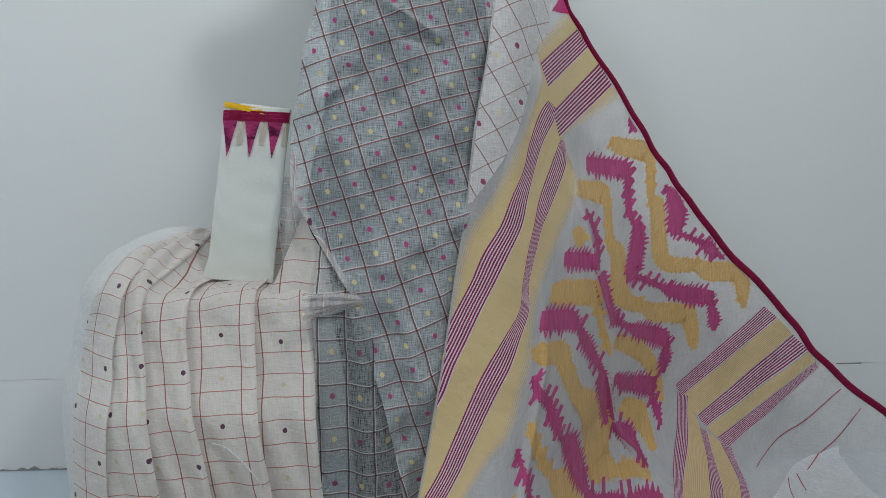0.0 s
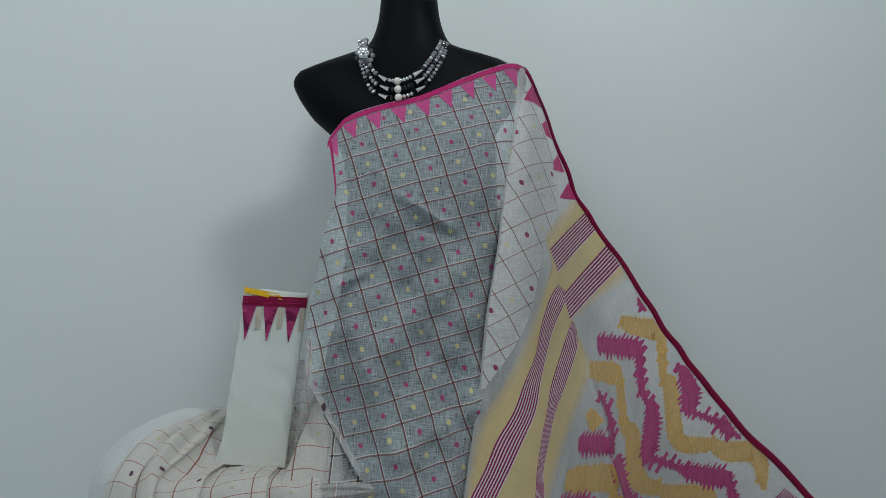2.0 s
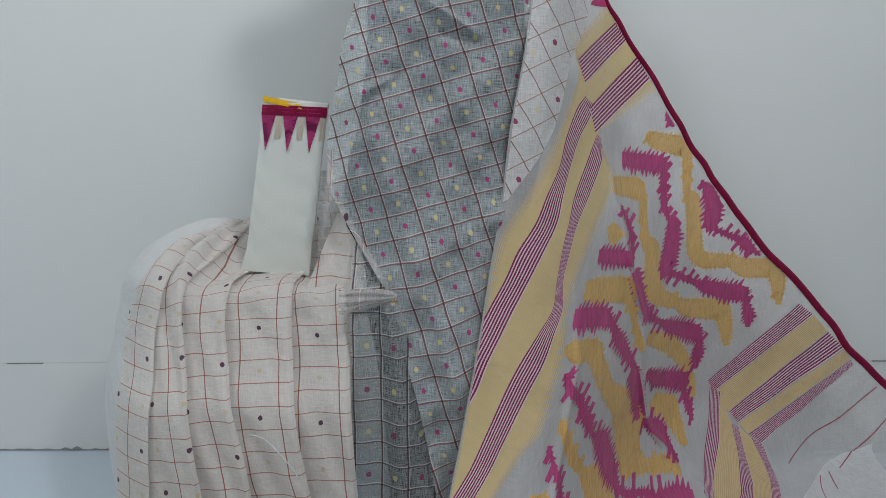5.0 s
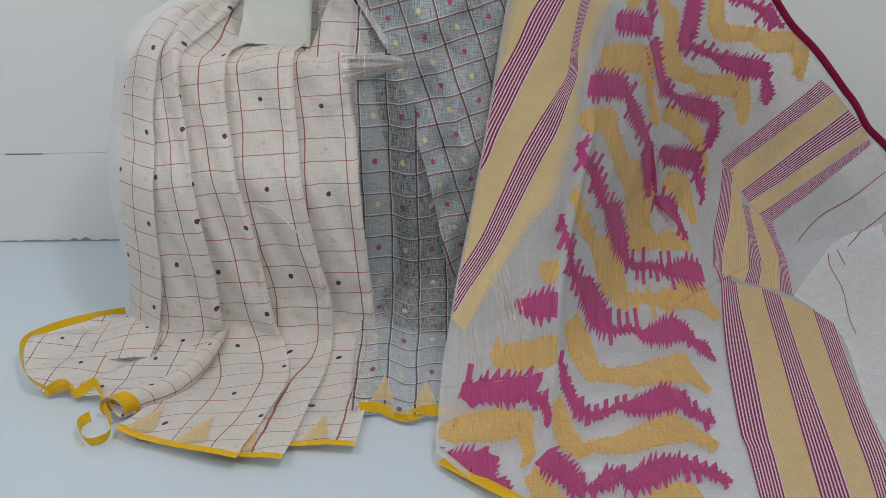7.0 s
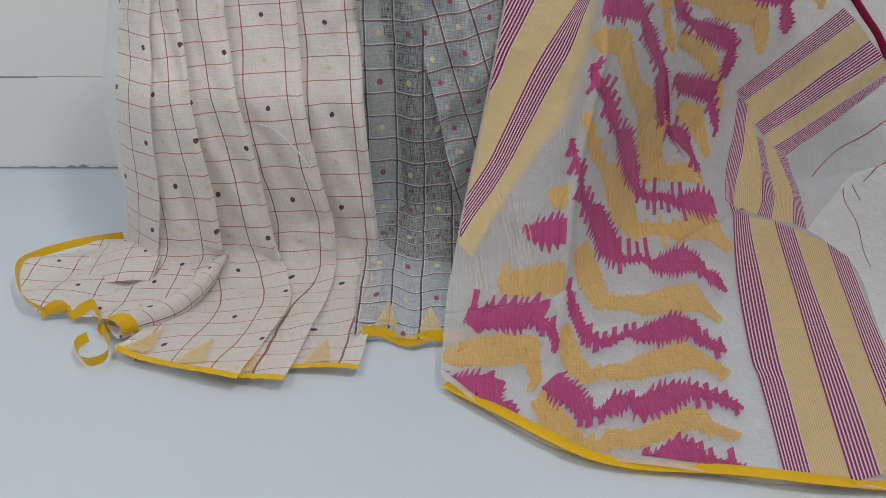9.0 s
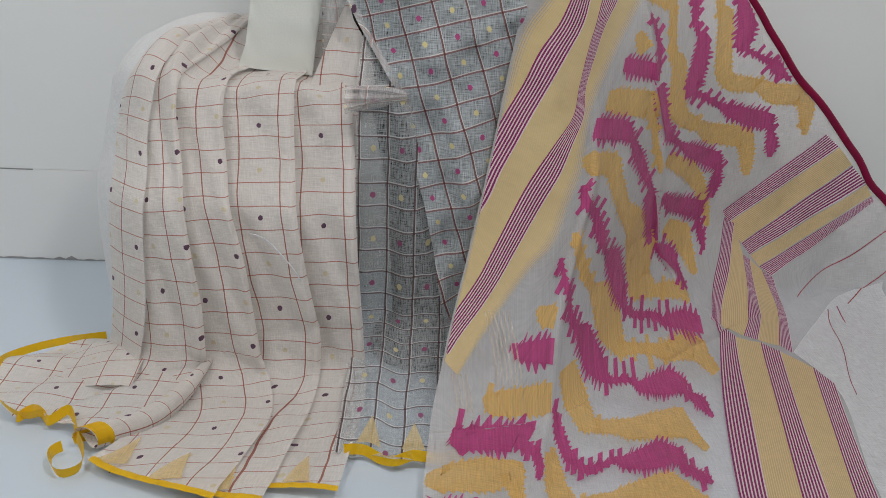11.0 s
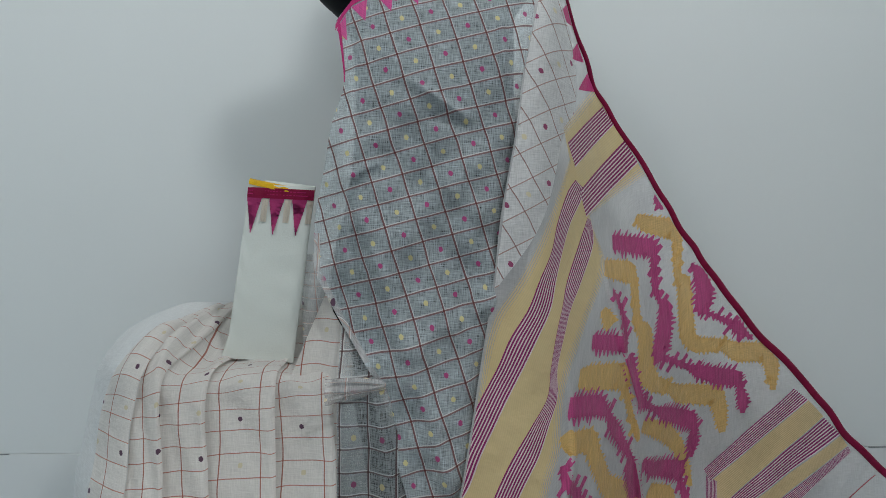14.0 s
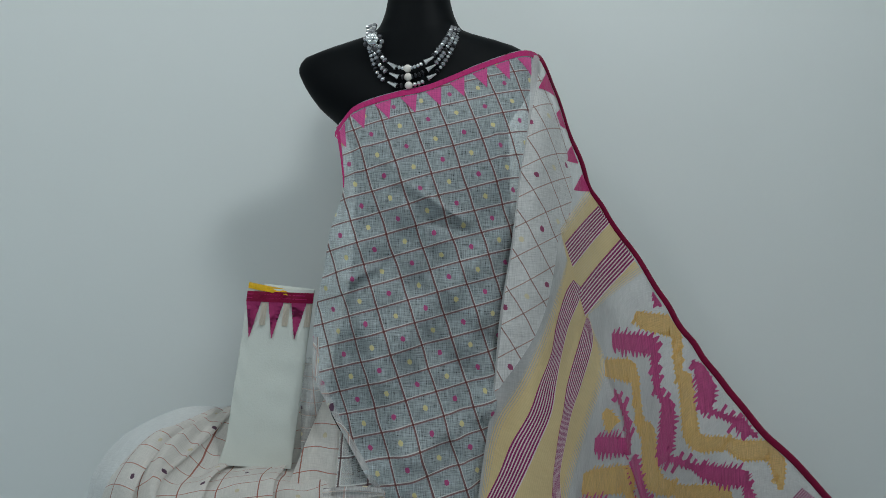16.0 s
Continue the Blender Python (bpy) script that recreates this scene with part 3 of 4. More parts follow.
def pleat(k):
    def low(a):
        return FOOT[k][0] + (FOOT[k][1] - FOOT[k][0]) * a

    def spot(a, b):
        s = low(a) + (.78 - low(a)) * b
        x0, x1 = EDGE[k](s) - (.014 + .05 * max(0, min(1, -s * 8)) if k > 1 else .014 if k else .0), EDGE[k + 1](s)
        x, y, z = skirt(x0 + (x1 - x0) * a, s)
        turned = max(0.0, (a - .93) / .07) ** 2
        out = (.002 + .034 * a ** 1.9) * (1 - .35 * turned) - .0055 * k
        wave = .004 * math.sin(21 * s + 3 * k + 5 * a) * math.sin(3.1 * a) + .0015 * math.sin(47 * s + 11 * a + 2 * k)
        wave -= ridge(s - .075 - .03 * a, .010, .007) * a if k > 1 else 0
        if s > .05:
            up = max(0.0, min(1, (s - .44) / .07))
            return (x, y - (out + wave) * (1 - up), z + (out * .3 + wave) * up)
        t = max(0.0, s / .05)
        return (x, y - (out + wave) * t, z + (.003 * (3 - k) + .006 * a ** 2 + .002 * math.sin(40 * s + 9 * a)) * (1 - t) + .002)

    def metre(a, b):
        s = low(a) + (.78 - low(a)) * b
        w = EDGE[k + 1](s) - EDGE[k](s)
        return (SKIRT_CELL / 2 + LINE_IN[k] - w * (1 - a), s - .012 * a + .013 * k)
    ob = dress("pleat", sheet(spot, 24, 100, metre), "skirt", label="cream checked pleat with a golden hem")
    if k:
        hem_tape([Vector(spot(a, 0)) + Vector((0, -.004, 0)) for a in (0.02, .2, .4, .6, .8, 1)], .012, "hem", ob)
    for a in ((), (.16, .62), (.5,), (.62,))[k]:
        lo = low(a)
        faint_tooth(lambda u, s: Vector(spot(u, (s - low(u)) / (.78 - low(u)))) + Vector((0, -.002, .0035)), (a - .12, lo + .010), (a + .12, lo + .010), (a + .01, lo + .075), ob)
    return ob


for k in range(4):
    pleat(k)


veil_left = curve((.78, -.47), (.66, -.575), (.5, -.645), (.42, -.65), (.3, -.645), (.15, -.605), (.02, -.53))


def veil_at(a, b):
    s = .02 + .76 * b
    x = veil_left(s) + (EDGE[0](s) + .012 - veil_left(s)) * a
    p = skirt(x, s)
    return (p[0], p[1] + .006 + .008 * math.sin(18 * s + 6 * a) * a, p[2])


def fold_at(a, b):
    """The checked layer that rolls over the side; its upper end runs back as a round fold."""
    s = -.03 + .79 * b
    top = max(0.0, min(1, (s - .45) / .2))
    left = EDGE[0](s) - .078 + .04 * top
    x = left + (EDGE[0](s) + .004 - left) * a
    p = skirt(x, s)
    puff = .014 * math.sin(math.pi * a) * max(0.0, min(1, (s - .35) / .2))
    return (p[0], p[1] - .004 - .012 * a ** 2 - puff, p[2] + puff - .014 * top)


dress("side_drape", sheet(veil_at, 24, 60, lambda a, b: (.2 * a, .70 * b)), "haze", label="sheer white outer layer falling round the side")
dress("side_fold", sheet(fold_at, 20, 80, lambda a, b: (SKIRT_CELL / 2 + .045 - .078 * (1 - a), -.03 + .79 * b)), "skirt", label="cream checked fold along the side of the skirt")


def lining_at(a, b):
    s = -.255 + .995 * b
    left = curve((-.255, -.46), (-.05, -.47), (.05, -.50), (.2, -.52), (.74, -.50))(s)
    p = skirt(left + (-.165 - left) * a, s)
    up = max(0.0, min(1, (s + .02) / .1))
    return (p[0], p[1] + (.03 + .01 * math.sin(12 * a)) * up, max(.004, p[2] - .012 * up - .003))


dress("lining", sheet(lining_at, 30, 60, lambda a, b: (a * .43, b)), "skirt", label="inner cream checked layer beneath the pleats")


def lobe_at(a, b):
    inner_x = curve((0, -.50), (.35, -.50), (.7, -.455), (1, -.40))(a)
    inner_y = curve((0, 1.24), (.35, 1.16), (.7, 1.10), (1, 1.02))(a)
    outer_x = curve((0, -.62), (.12, -.690), (.25, -.735), (.4, -.705), (.55, -.648), (.68, -.604), (.8, -.566), (1, -.500))(a)
    outer_y = curve((0, 1.235), (.12, 1.19), (.25, 1.11), (.4, 1.02), (.55, .956), (.68, .948), (.8, .935), (1, .88))(a)
    x, y = inner_x + (outer_x - inner_x) * b, inner_y + (outer_y - inner_y) * b
    z = .010 + .030 * (1 - b) ** 2 * (1 - abs(2 * a - .9) * .5) - .010 * math.exp(-((a - .55) / .1) ** 2) * (1 - b)
    z += .008 * math.exp(-((a - .72 - .1 * b) / .09) ** 2) * (1 - .35 * b) + .012 * math.exp(-((a - .28) / .13) ** 2) * b
    z += .006 * b * (1 + math.sin(30 * a))
    return (x, y, z)


lobe = dress("skirt_end", sheet(lobe_at, 60, 30, lambda a, b: lobe_at(a, b)[:2]), "skirt", label="loose cream checked end of the skirt spread on the floor")
hem_tape([Vector(lobe_at(a, 1)) for a in (0, .1, .2, .3, .4, .5, .6, .7)], .013, "hem", lobe, -.004)
hem_tape([(-.646, .955, .006), (-.637, .947, .008), (-.622, .962, .014), (-.605, .953, .012), (-.589, .936, .010), (-.575, .942, .016), (-.564, .950, .022), (-.548, .928, .020), (-.530, .895, .014), (-.508, .862, .008), (-.500, .832, .004), (-.517, .818, .003), (-.538, .838, .004), (-.548, .862, .006), (-.540, .876, .007)], .015, "hem", lobe, .004)

ROLL = smooth_path([(-0.394, 1.101, 0.050, 0.005), (-0.401, 1.058, 0.042, 0.010), (-0.416, 1.006, 0.032, 0.015), (-0.435, 0.957, 0.025, 0.018), (-0.460, 0.926, 0.021, 0.020), (-0.492, 0.908, 0.018, 0.020), (-0.515, 0.890, .017, .020)], 40)


def roll_at(a, b):
    i = min(39, int(b * 40))
    k = b * 40 - i
    x, y, z, r = (p + (q - p) * k for p, q in zip(ROLL[i], ROLL[i + 1]))
    t = math.pi * (1.18 - 1.36 * a)
    return (x + r * math.cos(t), y - .25 * r * math.cos(t), max(.004, z + r * math.sin(t)))


dress("rolled_fold", sheet(roll_at, 14, 40, lambda a, b: (.02 + .085 * a, .29 * b)), "skirt", lobe)
dress("hem", sheet(lambda a, b: Vector(roll_at(a, .90 + .09 * b)) + Vector((-.0012, -.0015, .0012)), 14, 4, lambda a, b: (.06 * a, .012 * b)), "gold", lobe)


def flap_at(a, b):
    near = Vector((-.705, 1.095, .012)).lerp(Vector((-.503, 1.035, .026)), a)
    far = Vector((-.705, 1.150, .010)).lerp(Vector((-.500, 1.20, .062)), a)
    p = near.lerp(far, b)
    p.z += .012 * math.sin(math.pi * b) * a + .003 * math.sin(9 * a + 4 * b)
    p.y -= .010 * math.sin(math.pi * a) * (1 - b)
    return p


dress("turned_flap", sheet(flap_at, 30, 14, lambda a, b: (.22 * a, .16 * b)), "skirt", lobe)
# a loose white thread lying on the pleats
dress("loose_thread", tube(smooth_path([(-.318, 1.082, .270), (-.300, 1.078, .266), (-.282, 1.072, .255), (-.255, 1.068, .226), (-.240, 1.070, .201)], 24), .0011, sides=6), "white")

# a gathered fold at the waist and the cloth beside the folded piece
def gather_at(a, b):
    x = -.182 + .096 * a
    half = .021 * (1 - a) ** .8 + .004
    y = 1.162 + .022 * a - .012 * math.sin(math.pi * b) + .005 * math.sin(26 * b + 2 * a) * (1 - .5 * a)
    return (x, y, .468 + .008 * a + (.5 - b) * 2 * half + .003 * math.sin(40 * x + 9 * b))


dress("waist_fold", sheet(gather_at, 24, 48, lambda a, b: (.09 * a, .12 * b)), "veil")


def tuck_at(a, b):
    w = 1 - .85 * b
    x = -.195 + (-.055 + .11 * a) * w
    return (x + .012 * b, 1.238 + .114 * b + .02 * math.sin(6 * a) * (1 - b), .478 + .158 * b)


dress("tucked_corner", sheet(tuck_at, 12, 16, lambda a, b: (.005 + .10 * (a - .5) * (1 - .85 * b), .16 * b)), "skirt")


def behind_at(a, b):
    z = .68 - .28 * b
    return (-.255 + .14 * a + .02 * b, 1.36 + .02 * math.sin(14 * a + 7 * b), z)


dress("back_fold", sheet(behind_at, 12, 24, lambda a, b: (a * .14, .46 * b)), "veil")

# ---- the pallu ----
def pallu_at(a, b):
    q = 1.248 - 1.248 * min(1, b / .72)
    x0, x1 = pallu_left(q), pallu_right(q)
    if b <= .72:
        return pallu(x0 + (x1 - x0) * a, q)
    t = (b - .72) / .28
    x = pallu_left(-.2 * t) + (1.2 - pallu_left(-.2 * t)) * a
    return pallu(x, -t * (pallu_base(x) - hem_line(x)))


pallu_cloth = dress("pallu", sheet(pallu_at, 300, 300), "pallu", label="sheer greyish end piece with magenta and yellow zigzag motifs")


def on_cloth(u, v):
    """Keeps a mark within the cloth's hem and edge."""
    v = max(v, hem_line(u) - pallu_base(u) + .014)
    return (min(u, pallu_right(v) - .009), v)


def thread_way(q):
    """The slant of the loose threads: aslant high up, straight towards the hem low down."""
    k = min(1.0, max(0.0, (q - .02) / .3))
    return (.22 + .48 * k, 1 - .28 * k)


def stroke(colour, path, widths):
    """A zigzag mark of loose weft threads: blocks with saw-toothed sides, narrow necks with slanting barbs."""
    rng = random.Random(round(path[0][0] * 1e4 + path[-1][1] * 1e3))
    strong = colour == "magenta"
    length = sum(math.dist(a, b) for a, b in zip(path, path[1:]))
    n = max(16, int(length / .0022))
    pts = resample([(*p, w) for p, w in zip(path, widths)], n)
    tooth_most = .013 if strong else .006
    by = .0014 if strong else .0009
    sides, teeth = [], []
    for sign in (1, -1):
        out = []
        for i, (u, v, w) in enumerate(pts):
            a, b = pts[max(0, i - 2)], pts[min(n, i + 2)]
            d = math.hypot(b[0] - a[0], b[1] - a[1]) or 1
            nx, ny = -(b[1] - a[1]) / d * sign, (b[0] - a[0]) / d * sign
            w *= (.88 if strong else 1.0) if w > .03 else (.62 if strong else .85) + .24 * max(0.0, (w - .018) / .012)
            out.append((u + nx * w * .45, v + ny * w * .45, nx, ny, w))
        i = 0
        while i < n - 5:
            step = rng.choice((3, 4, 4, 5))
            a, b = out[i], out[i + step]
            tx, ty = thread_way(a[1])
            way = 1 if a[2] * tx + a[3] * ty > 0 else -1
            tall = tooth_most * rng.uniform(.4, 1.1) * min(1, max(.4, (a[4] - .008) / .02))
            lx, ly = (a[2] * .5 + way * tx * .7) * tall, (a[3] * .5 + way * ty * .7) * tall
            inx, iny = a[2] * .003, a[3] * .003
            teeth.append([on_cloth(*p) for p in ((a[0] - inx, a[1] - iny), (b[0] - inx, b[1] - iny), (b[0] + lx, b[1] + ly), (b[0] * .8 + a[0] * .2 + lx, b[1] * .8 + a[1] * .2 + ly))])
            i += step
        sides.append([on_cloth(p[0], p[1]) for p in out])
    bm = ribbon(pallu, *sides, by, 10, "flat")
    layer = bm.loops.layers.uv.active
    for quad in teeth:
        f = bm.faces.new([bm.verts.new(lifted(pallu, *p, by - .0003)) for p in quad])
        for loop in f.loops:
            loop[layer].uv = (loop.vert.co.x, loop.vert.co.z - loop.vert.co.y)
    dress("motif", bm, colour, pallu_cloth)
    i = 4
    while i < n - 3:
        u, v, w = pts[i]
        if w < .027 and n > 40:
            tx, ty = thread_way(v)
            for way in ((1, -1) if rng.random() < .25 else (rng.choice((1, -1)),)):
                size = w * .4 + (rng.uniform(.010, .022) if strong else rng.uniform(.006, .014))
                t = rng.uniform(.0034, .0050)
                a = [(u, v), (u + way * tx * size, v + way * ty * size)]
                left = [on_cloth(x - t * ty, q + t * tx) for x, q in a]
                right = [on_cloth(x + t * ty, q - t * tx) for x, q in a]
                dress("barb", ribbon(pallu, resample(left, 3), resample(right, 3), by + .0003, 1, "flat"), colour, pallu_cloth)
        i += rng.choice((7, 8, 9)) if strong else rng.choice((9, 11, 13))


def band(kind, first, second):
    """A woven band on the pallu between two lines."""
    n = 110
    by = dict(plain=.0006, ground=.0007, ochre=.0007, stripes=.0013, brown=.001, check=.0006)[kind]
    mat = dict(plain="white", ground="ground", ochre="ochre", stripes="stripes", brown="brown", check="strip")[kind]
    name = dict(plain="plain_end", ground="yellow_ground", ochre="yellow_band", stripes="striped_band", brown="check_line", check="checked_strip")[kind]
    rows = [[(min(p[0], pallu_right(p[1]) - .004), p[1]) for p in smooth_path(line, n)] for line in (first, second)]
    dress(name, ribbon(pallu, *rows, by, 14 if kind != "brown" else 1, dict(check="check", ground="band", ochre="band", stripes="band").get(kind, "flat"), lambda v: pallu_left(v) + .003), mat, pallu_cloth)


stroke('magenta', [(0.351, 0.697), (0.449, 0.682), (0.458, 0.666), (0.453, 0.599), (0.46, 0.572), (0.475, 0.562), (0.465, 0.517), (0.45, 0.473), (0.463, 0.462), (0.529, 0.432), (0.55, 0.423), (0.601, 0.408), (0.644, 0.4), (0.652, 0.385), (0.662, 0.348), (0.661, 0.323)], [0.034, 0.047, 0.025, 0.024, 0.015, 0.036, 0.047, 0.053, 0.018, 0.02, 0.033, 0.043, 0.043, 0.021, 0.034, 0.02])
stroke('magenta', [(0.471, 0.795), (0.477, 0.782), (0.483, 0.761)], [0.012, 0.033, 0.012])
stroke('magenta', [(0.546, 0.647), (0.563, 0.627), (0.574, 0.592), (0.566, 0.555), (0.58, 0.541), (0.631, 0.52), (0.651, 0.507), (0.684, 0.482)], [0.01, 0.035, 0.05, 0.046, 0.014, 0.021, 0.033, 0.009])
stroke('magenta', [(0.333, 0.611), (0.347, 0.582), (0.359, 0.553), (0.354, 0.494)], [0.009, 0.017, 0.019, 0.015])
stroke('magenta', [(0.273, 0.527), (0.36, 0.508)], [0.029, 0.038])
stroke('magenta', [(0.36, 0.487), (0.377, 0.427), (0.389, 0.394), (0.426, 0.37), (0.457, 0.351), (0.531, 0.322), (0.543, 0.303), (0.539, 0.268), (0.538, 0.238)], [0.031, 0.027, 0.028, 0.016, 0.031, 0.045, 0.023, 0.035, 0.015])
stroke('magenta', [(0.216, 0.433), (0.28, 0.419), (0.3, 0.4), (0.32, 0.363), (0.341, 0.328), (0.36, 0.299), (0.36, 0.279), (0.383, 0.18)], [0.039, 0.042, 0.021, 0.03, 0.025, 0.019, 0.038, 0.032])
stroke('magenta', [(0.398, 0.272), (0.424, 0.247), (0.5, 0.22), (0.506, 0.195), (0.517, 0.157), (0.522, 0.129)], [0.021, 0.035, 0.049, 0.02, 0.025, 0.013])
stroke('magenta', [(0.386, 0.176), (0.431, 0.139), (0.454, 0.1), (0.466, 0.067)], [0.019, 0.035, 0.017, 0.011])
stroke('magenta', [(0.2, 0.345), (0.203, 0.323), (0.224, 0.295), (0.237, 0.258), (0.249, 0.226), (0.27, 0.205), (0.289, 0.145), (0.306, 0.094), (0.324, 0.076), (0.378, 0.052), (0.387, 0.041), (0.438, 0.03), (0.473, 0.016)], [0.019, 0.024, 0.021, 0.027, 0.012, 0.04, 0.04, 0.019, 0.019, 0.015, 0.019, 0.032, 0.029])
stroke('magenta', [(0.163, 0.238), (0.171, 0.209), (0.177, 0.182), (0.182, 0.15), (0.191, 0.124), (0.206, 0.111), (0.227, 0.051), (0.246, 0.019), (0.259, 0.012), (0.292, 0.002), (0.306, -0.016), (0.35, -0.042), (0.376, -0.074), (0.382, -0.094), (0.401, -0.133), (0.411, -0.183)], [0.011, 0.014, 0.014, 0.015, 0.014, 0.034, 0.045, 0.021, 0.013, 0.009, 0.03, 0.069, 0.041, 0.017, 0.03, 0.012])
stroke('magenta', [(0.085, 0.121), (0.097, 0.111), (0.114, 0.11), (0.152, 0.106)], [0.011, 0.029, 0.036, 0.049])
stroke('magenta', [(0.005, 0.007), (0.017, -0.021), (0.055, -0.018), (0.093, -0.026), (0.098, -0.04), (0.115, -0.058), (0.12, -0.094), (0.115, -0.121)], [0.014, 0.057, 0.067, 0.075, 0.028, 0.021, 0.016, 0.007])
stroke('magenta', [(0.151, 0.018), (0.153, -0.033), (0.164, -0.089), (0.179, -0.12), (0.192, -0.136), (0.23, -0.143), (0.246, -0.16), (0.287, -0.18), (0.32, -0.207), (0.324, -0.233), (0.343, -0.273), (0.357, -0.302)], [0.011, 0.023, 0.023, 0.017, 0.027, 0.017, 0.035, 0.068, 0.037, 0.013, 0.024, 0.012])
stroke('magenta', [(-0.039, -0.151), (-0.02, -0.158), (0.018, -0.165), (0.025, -0.194), (0.047, -0.219), (0.061, -0.235)], [0.011, 0.042, 0.067, 0.032, 0.026, 0.008])
stroke('magenta', [(0.104, -0.169), (0.124, -0.208), (0.139, -0.258), (0.156, -0.268), (0.176, -0.27), (0.191, -0.278), (0.199, -0.283), (0.214, -0.302), (0.249, -0.312), (0.281, -0.327), (0.303, -0.358), (0.327, -0.399), (0.337, -0.416)], [0.037, 0.041, 0.022, 0.017, 0.042, 0.031, 0.018, 0.043, 0.054, 0.026, 0.018, 0.02, 0.008])
stroke('magenta', [(0.186, -0.392), (0.206, -0.394), (0.229, -0.401), (0.249, -0.428), (0.264, -0.45), (0.29, -0.479), (0.308, -0.502)], [0.006, 0.021, 0.038, 0.026, 0.015, 0.014, 0.005])
stroke('yellow', [(0.422, 0.747), (0.444, 0.732), (0.509, 0.719), (0.516, 0.697), (0.511, 0.62), (0.526, 0.608), (0.524, 0.501), (0.544, 0.478), (0.614, 0.473), (0.649, 0.456), (0.716, 0.454), (0.726, 0.428), (0.731, 0.371)], [0.019, 0.039, 0.048, 0.024, 0.021, 0.038, 0.042, 0.035, 0.026, 0.046, 0.044, 0.035, 0.014])
stroke('yellow', [(0.318, 0.65), (0.387, 0.637), (0.397, 0.617), (0.391, 0.535), (0.412, 0.52), (0.408, 0.443), (0.434, 0.415), (0.477, 0.398), (0.505, 0.38), (0.596, 0.367), (0.607, 0.333), (0.612, 0.285)], [0.032, 0.047, 0.024, 0.022, 0.042, 0.052, 0.035, 0.023, 0.043, 0.048, 0.035, 0.019])
stroke('yellow', [(0.304, 0.578), (0.323, 0.547)], [0.02, 0.039])
stroke('yellow', [(0.24, 0.474), (0.258, 0.469), (0.339, 0.455), (0.35, 0.426), (0.364, 0.373), (0.381, 0.326)], [0.031, 0.044, 0.05, 0.02, 0.018, 0.016])
stroke('yellow', [(0.395, 0.345), (0.462, 0.313), (0.499, 0.274), (0.527, 0.211), (0.533, 0.177)], [0.024, 0.043, 0.033, 0.022, 0.013])
stroke('yellow', [(0.208, 0.393), (0.216, 0.377), (0.257, 0.369), (0.27, 0.332), (0.29, 0.284), (0.326, 0.242), (0.35, 0.174), (0.343, 0.123), (0.383, 0.089), (0.452, 0.071), (0.462, 0.049)], [0.026, 0.038, 0.038, 0.03, 0.029, 0.058, 0.09, 0.065, 0.023, 0.03, 0.014])
stroke('yellow', [(0.42, 0.201), (0.464, 0.17), (0.484, 0.124), (0.494, 0.088)], [0.03, 0.057, 0.028, 0.017])
stroke('yellow', [(0.188, 0.274), (0.196, 0.24), (0.211, 0.199), (0.225, 0.173), (0.249, 0.148), (0.267, 0.089), (0.286, 0.041), (0.316, 0.032), (0.351, 0.019), (0.369, 0.01), (0.435, -0.01), (0.443, -0.041), (0.46, -0.09)], [0.014, 0.02, 0.021, 0.017, 0.053, 0.059, 0.024, 0.016, 0.017, 0.019, 0.059, 0.034, 0.023])
stroke('yellow', [(0.127, 0.169), (0.14, 0.157), (0.157, 0.152)], [0.013, 0.034, 0.035])
stroke('yellow', [(0.047, 0.051), (0.061, 0.039), (0.148, 0.034)], [0.015, 0.039, 0.058])
stroke('yellow', [(0.175, 0.072), (0.189, 0.014), (0.201, -0.039), (0.219, -0.053), (0.254, -0.078), (0.274, -0.099), (0.337, -0.138), (0.359, -0.18), (0.375, -0.237)], [0.031, 0.043, 0.031, 0.024, 0.032, 0.051, 0.069, 0.025, 0.014])
stroke('yellow', [(-0.028, -0.08), (-0.016, -0.094), (0.052, -0.089), (0.08, -0.084), (0.084, -0.119), (0.088, -0.155), (0.074, -0.18)], [0.019, 0.053, 0.07, 0.041, 0.024, 0.02, 0.011])
stroke('yellow', [(0.138, -0.07), (0.138, -0.14), (0.156, -0.191), (0.177, -0.193), (0.203, -0.215), (0.222, -0.224), (0.282, -0.248), (0.316, -0.288), (0.343, -0.345)], [0.022, 0.032, 0.023, 0.023, 0.032, 0.048, 0.062, 0.024, 0.016])
stroke('yellow', [(0.086, -0.196), (0.1, -0.253), (0.124, -0.304), (0.143, -0.323), (0.16, -0.321), (0.177, -0.337), (0.195, -0.352), (0.237, -0.361), (0.269, -0.371), (0.284, -0.406), (0.315, -0.45)], [0.026, 0.03, 0.019, 0.018, 0.028, 0.021, 0.032, 0.044, 0.033, 0.019, 0.015])
band('ground', [(0.247, 0.856), (0.197, 0.754), (0.162, 0.69), (0.128, 0.633), (0.098, 0.591), (0.081, 0.548), (0.065, 0.484), (0.044, 0.395), (0.025, 0.316), (0.016, 0.249), (0.004, 0.201), (-0.012, 0.148), (-0.019, 0.103)], [(0.282, 0.795), (0.301, 0.728), (0.321, 0.653), (0.266, 0.565), (0.224, 0.494), (0.205, 0.44), (0.196, 0.368), (0.179, 0.326), (0.154, 0.263), (0.119, 0.228), (0.081, 0.181), (0.044, 0.131), (0.007, 0.077)])
